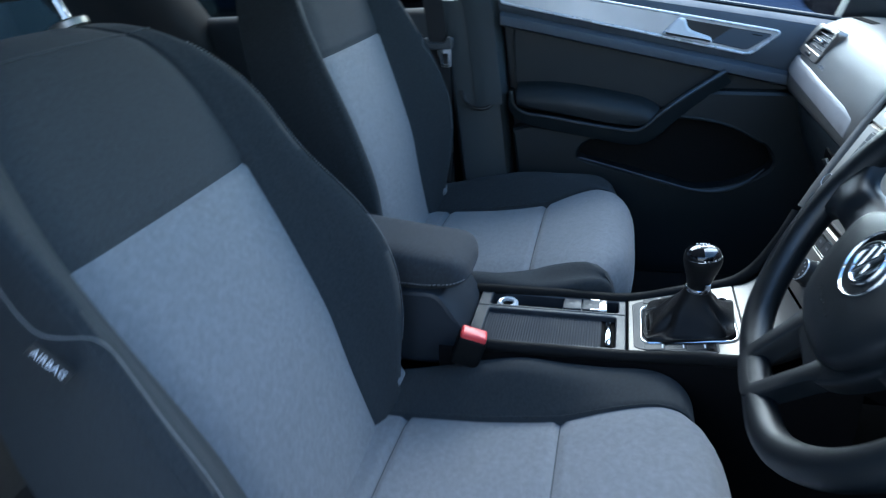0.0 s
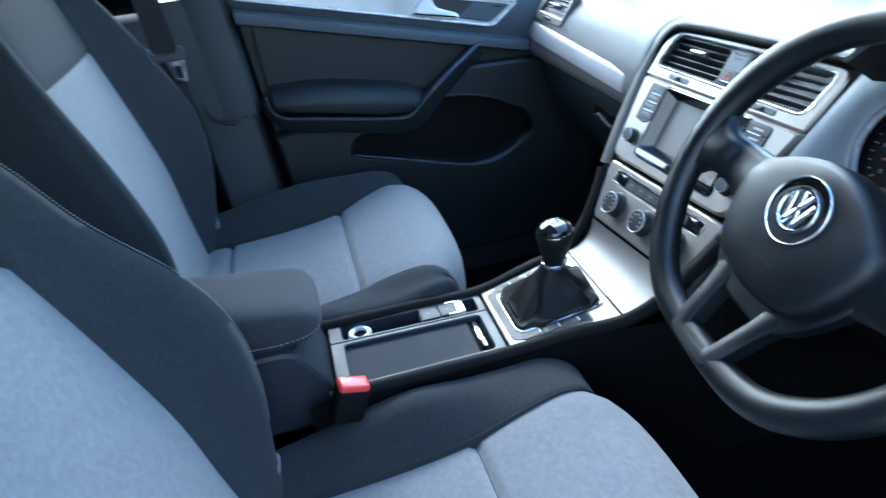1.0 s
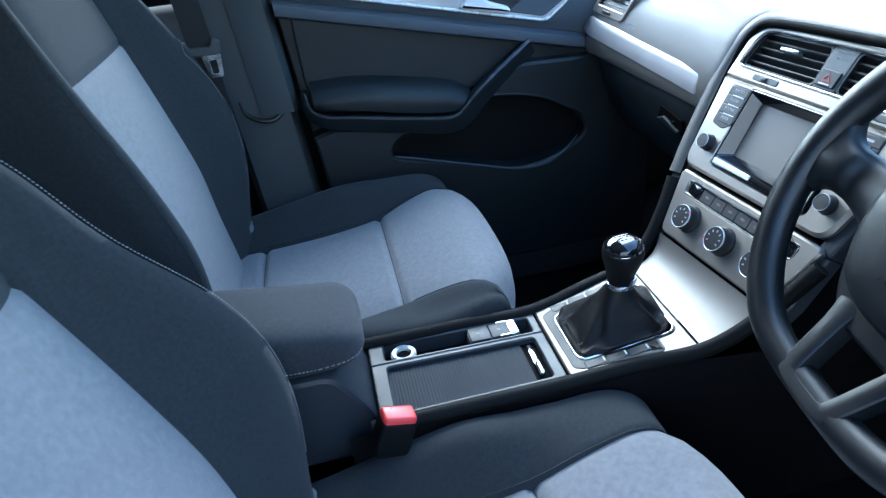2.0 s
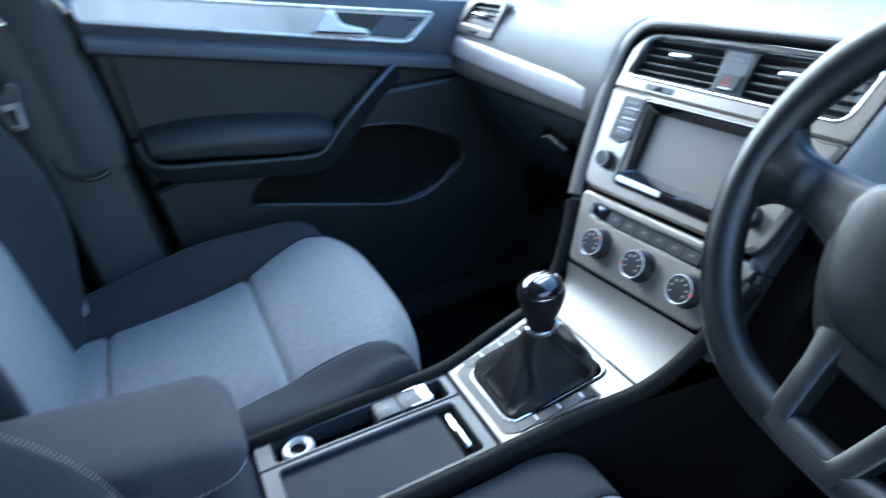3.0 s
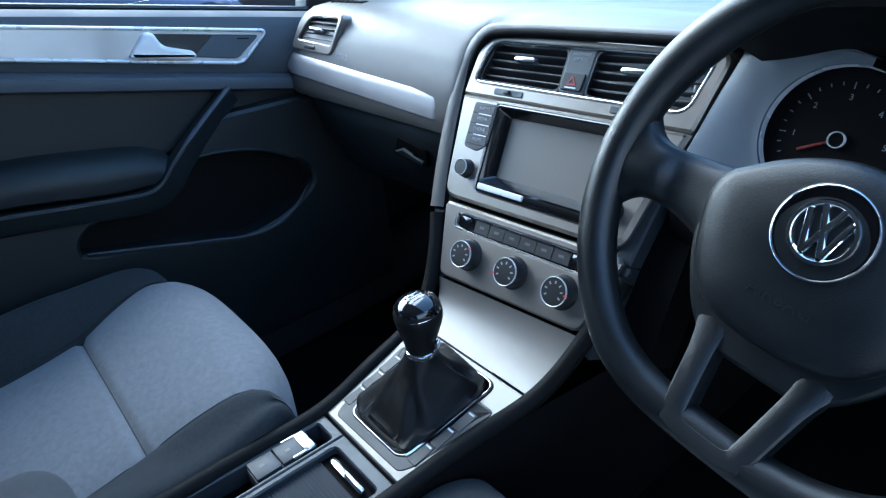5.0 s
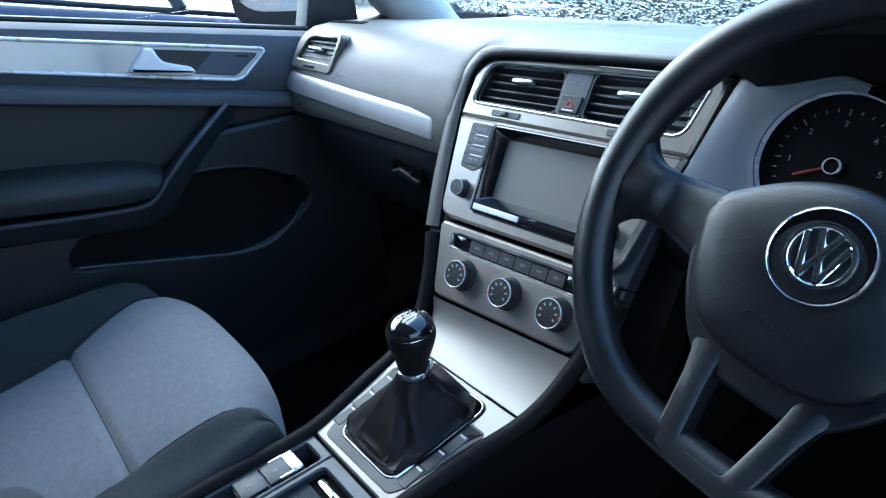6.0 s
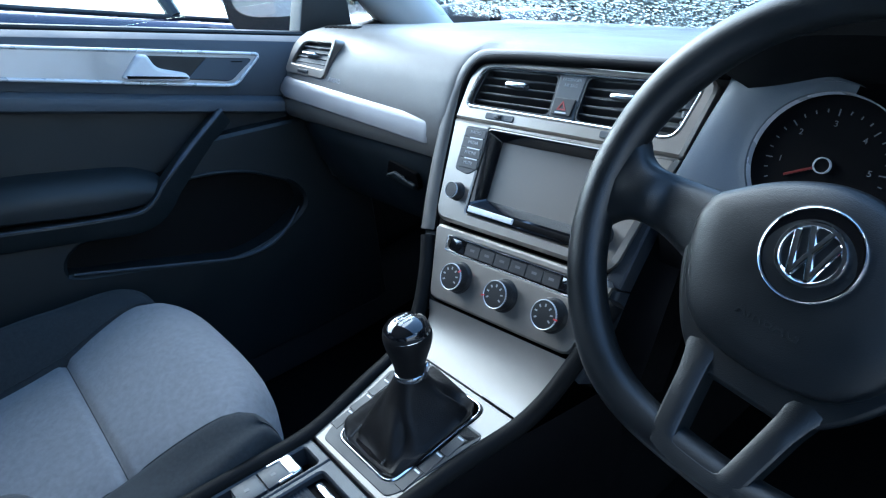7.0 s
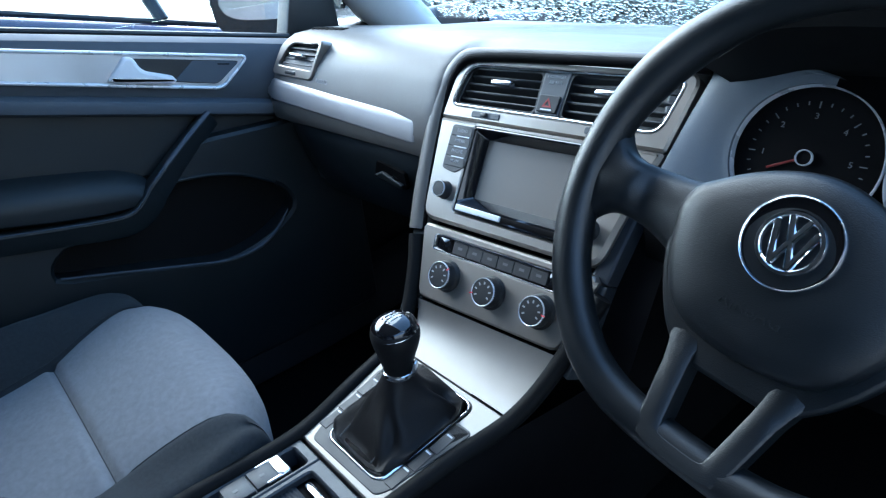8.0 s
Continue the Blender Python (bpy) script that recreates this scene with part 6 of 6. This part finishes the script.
for z, f in ((0.0, 1.0), (-0.01, 1.04), (-0.04, 1.0), (-0.075, 0.8), (-0.095, 0.45)):
    rows.append([Vector((math.copysign(abs(math.cos(a)) ** 0.6, math.cos(a)) * 0.145 * f, math.copysign(abs(math.sin(a)) ** 0.6, math.sin(a)) * 0.072 * f, z)) for a in [2 * math.pi * j / 32 for j in range(32)]])
loft(bm, rows, True, True, MR)
part("housing", bm, GLOSS, mir)
bm = bmesh.new()
prism(bm, [Vector((math.copysign(abs(math.cos(a)) ** 0.6, math.cos(a)) * 0.118, 0.016 + math.copysign(abs(math.sin(a)) ** 0.6, math.sin(a)) * 0.048)) for a in [2 * math.pi * j / 32 for j in range(32)]], 0.0, 0.003, MR)
part("mirror_glass", bm, MIRROR, mir)
bm = bmesh.new()
tube(bm, spline([(-0.88, 0.52, 0.975), (-0.84, 0.52, 0.965), (-0.79, 0.52, 0.955)], 8), [0.03, 0.032, 0.034, 0.036, 0.036, 0.034, 0.032, 0.03], 12, flat=0.6)
part("arm", bm, PLASTIC, mir)

# ---- neighbouring parked car ----
car = root("parked_car", (-2.5, 0.4, 0.0), "dark blue parked car alongside, wet", "car")
bm = bmesh.new()


def car_belt(y):
    """Height of the neighbour's belt line."""
    return min(1.06, 1.031 - 0.21 * y) if y < 0.9 else 0.842 - 0.10 * (y - 0.9)


rows = []
for k in range(30):
    y = -1.9 + 4.3 * k / 29
    b = car_belt(y)
    rows.append([Vector((x, y, z)) for x, z in ((-1.72, 0.25), (-1.66, 0.45), (-1.63, 0.70), (-1.64, b - 0.13), (-1.66, b - 0.05), (-1.69, b - 0.012), (-1.73, b), (-3.2, b), (-3.36, 0.7), (-3.3, 0.25))])
loft(bm, rows, True, True)
part("body", bm, BLUE_PAINT, car)
bm = bmesh.new()
rows = []
for y, f in ((-1.5, 0.3), (-1.2, 1.0), (0.1, 1.0), (0.85, 0.05)):
    b = car_belt(y)
    rows.append([Vector((x, y, b + (z - 0.955) * f)) for x, z in ((-1.755, 0.955), (-1.86, 1.2), (-2.0, 1.38), (-2.9, 1.38), (-3.05, 1.2), (-3.15, 1.0))])
loft(bm, rows, True, True)
part("windows", bm, GLASS, car)
bm = bmesh.new()
rows = []
for k in range(9):
    y = -1.25 + 1.36 * k / 8
    b = car_belt(y) + 0.425 - 0.02 * abs(k - 4) / 4
    rows.append([Vector((x, y, b + dz)) for x, dz in ((-1.97, -0.02), (-1.99, 0.004), (-2.1, 0.022), (-2.45, 0.035), (-2.8, 0.022), (-2.91, 0.004), (-2.93, -0.02), (-2.45, -0.01))])
loft(bm, rows, True, True)
part("roof", bm, BLUE_PAINT, car)
bm = bmesh.new()
tube(bm, [(-1.735, y, car_belt(y) + 0.004) for y in (-1.5, -1.0, -0.5, -0.14, 0.0, 0.3, 0.6, 0.85)], 0.009, 8)
part("window_trim", bm, PLASTIC, car)
bm = bmesh.new()
tube(bm, [(-1.74, 0.52, 0.93), (-1.80, 0.49, 1.06), (-1.90, 0.42, 1.22)], 0.022, 8)
part("pillar_trim", bm, PLASTIC, car)
bm = bmesh.new()
rows = []
for z, f in ((0.0, 1.0), (0.03, 1.03), (0.08, 0.9), (0.12, 0.4)):
    rows.append([Vector((-1.60 + math.cos(a) * 0.11 * f, 0.66 + z, 1.005 + math.sin(a) * 0.075 * f)) for a in [2 * math.pi * j / 24 for j in range(24)]])
loft(bm, rows, True, True)
part("wing_mirror", bm, BLUE_PAINT, car)
for yy in (-1.25, 1.45):
    bm = bmesh.new()
    lathe(bm, [(0.20, -0.1), (0.30, -0.1), (0.32, -0.06), (0.32, 0.06), (0.30, 0.1), (0.2, 0.1)], 40, axes((-1.78, yy, 0.32), (0, 1, 0), (0, 0, 1), (1, 0, 0)))
    part("wheel", bm, PLASTIC, car)

# ---- hedge and wall ahead ----
bm = bmesh.new()
rng = random.Random(7)
for k in range(9000):
    x, y, z = rng.uniform(-12, 6), rng.uniform(5.5, 8.0), rng.uniform(0.0, 1.5) ** 0.9
    r = rng.uniform(0.06, 0.22)
    q = Matrix.Translation((x, y, z)) @ Euler((rng.uniform(0, 6), rng.uniform(0, 6), rng.uniform(0, 6))).to_matrix().to_4x4()
    vs = [bm.verts.new(q @ Vector(p)) for p in ((-r, 0, 0), (0, -r * 0.6, 0.02), (r, 0, 0), (0, r * 0.6, 0.02))]
    bm.faces.new(vs)
hd = part("hedge", bm, HEDGE, smooth=0)
tagged(hd, "dull leafy hedge at the edge of the car park", "hedge", kind="stuff")

# rain on the windscreen
bm = bmesh.new()
rng = random.Random(11)
for k in range(9000):
    j, q = rng.uniform(0.2, 5.0), rng.uniform(0.0, 0.9)
    x, y, z = screen_at(j, q)
    nv = Vector((0, 0.58, 0.81))
    t1 = Vector((1, 0, 0))
    t2 = nv.cross(t1)
    r = 0.0011 + 0.0040 * rng.random() ** 2
    c = Vector((x, y + 0.004, z + 0.004))
    shape = [(math.cos(a) * rng.uniform(0.8, 1.15), math.sin(a) * rng.uniform(0.8, 1.35)) for a in [k2 * math.pi / 3 for k2 in range(6)]]
    ring = [bm.verts.new(c + (t1 * p + t2 * q2) * r) for p, q2 in shape]
    mid_ring = [bm.verts.new(c + (t1 * p + t2 * q2) * r * 0.7 + nv * r * 0.15) for p, q2 in shape]
    top = bm.verts.new(c + nv * r * 0.21)
    bm.faces.new(ring[::-1])
    for a in range(6):
        b = (a + 1) % 6
        bm.faces.new((ring[a], ring[b], mid_ring[b], mid_ring[a]))
        bm.faces.new((mid_ring[a], mid_ring[b], top))
dr = part("raindrops", bm, WATER, smooth=80)
tagged(dr, "raindrops on the windscreen", "raindrops", kind="stuff")
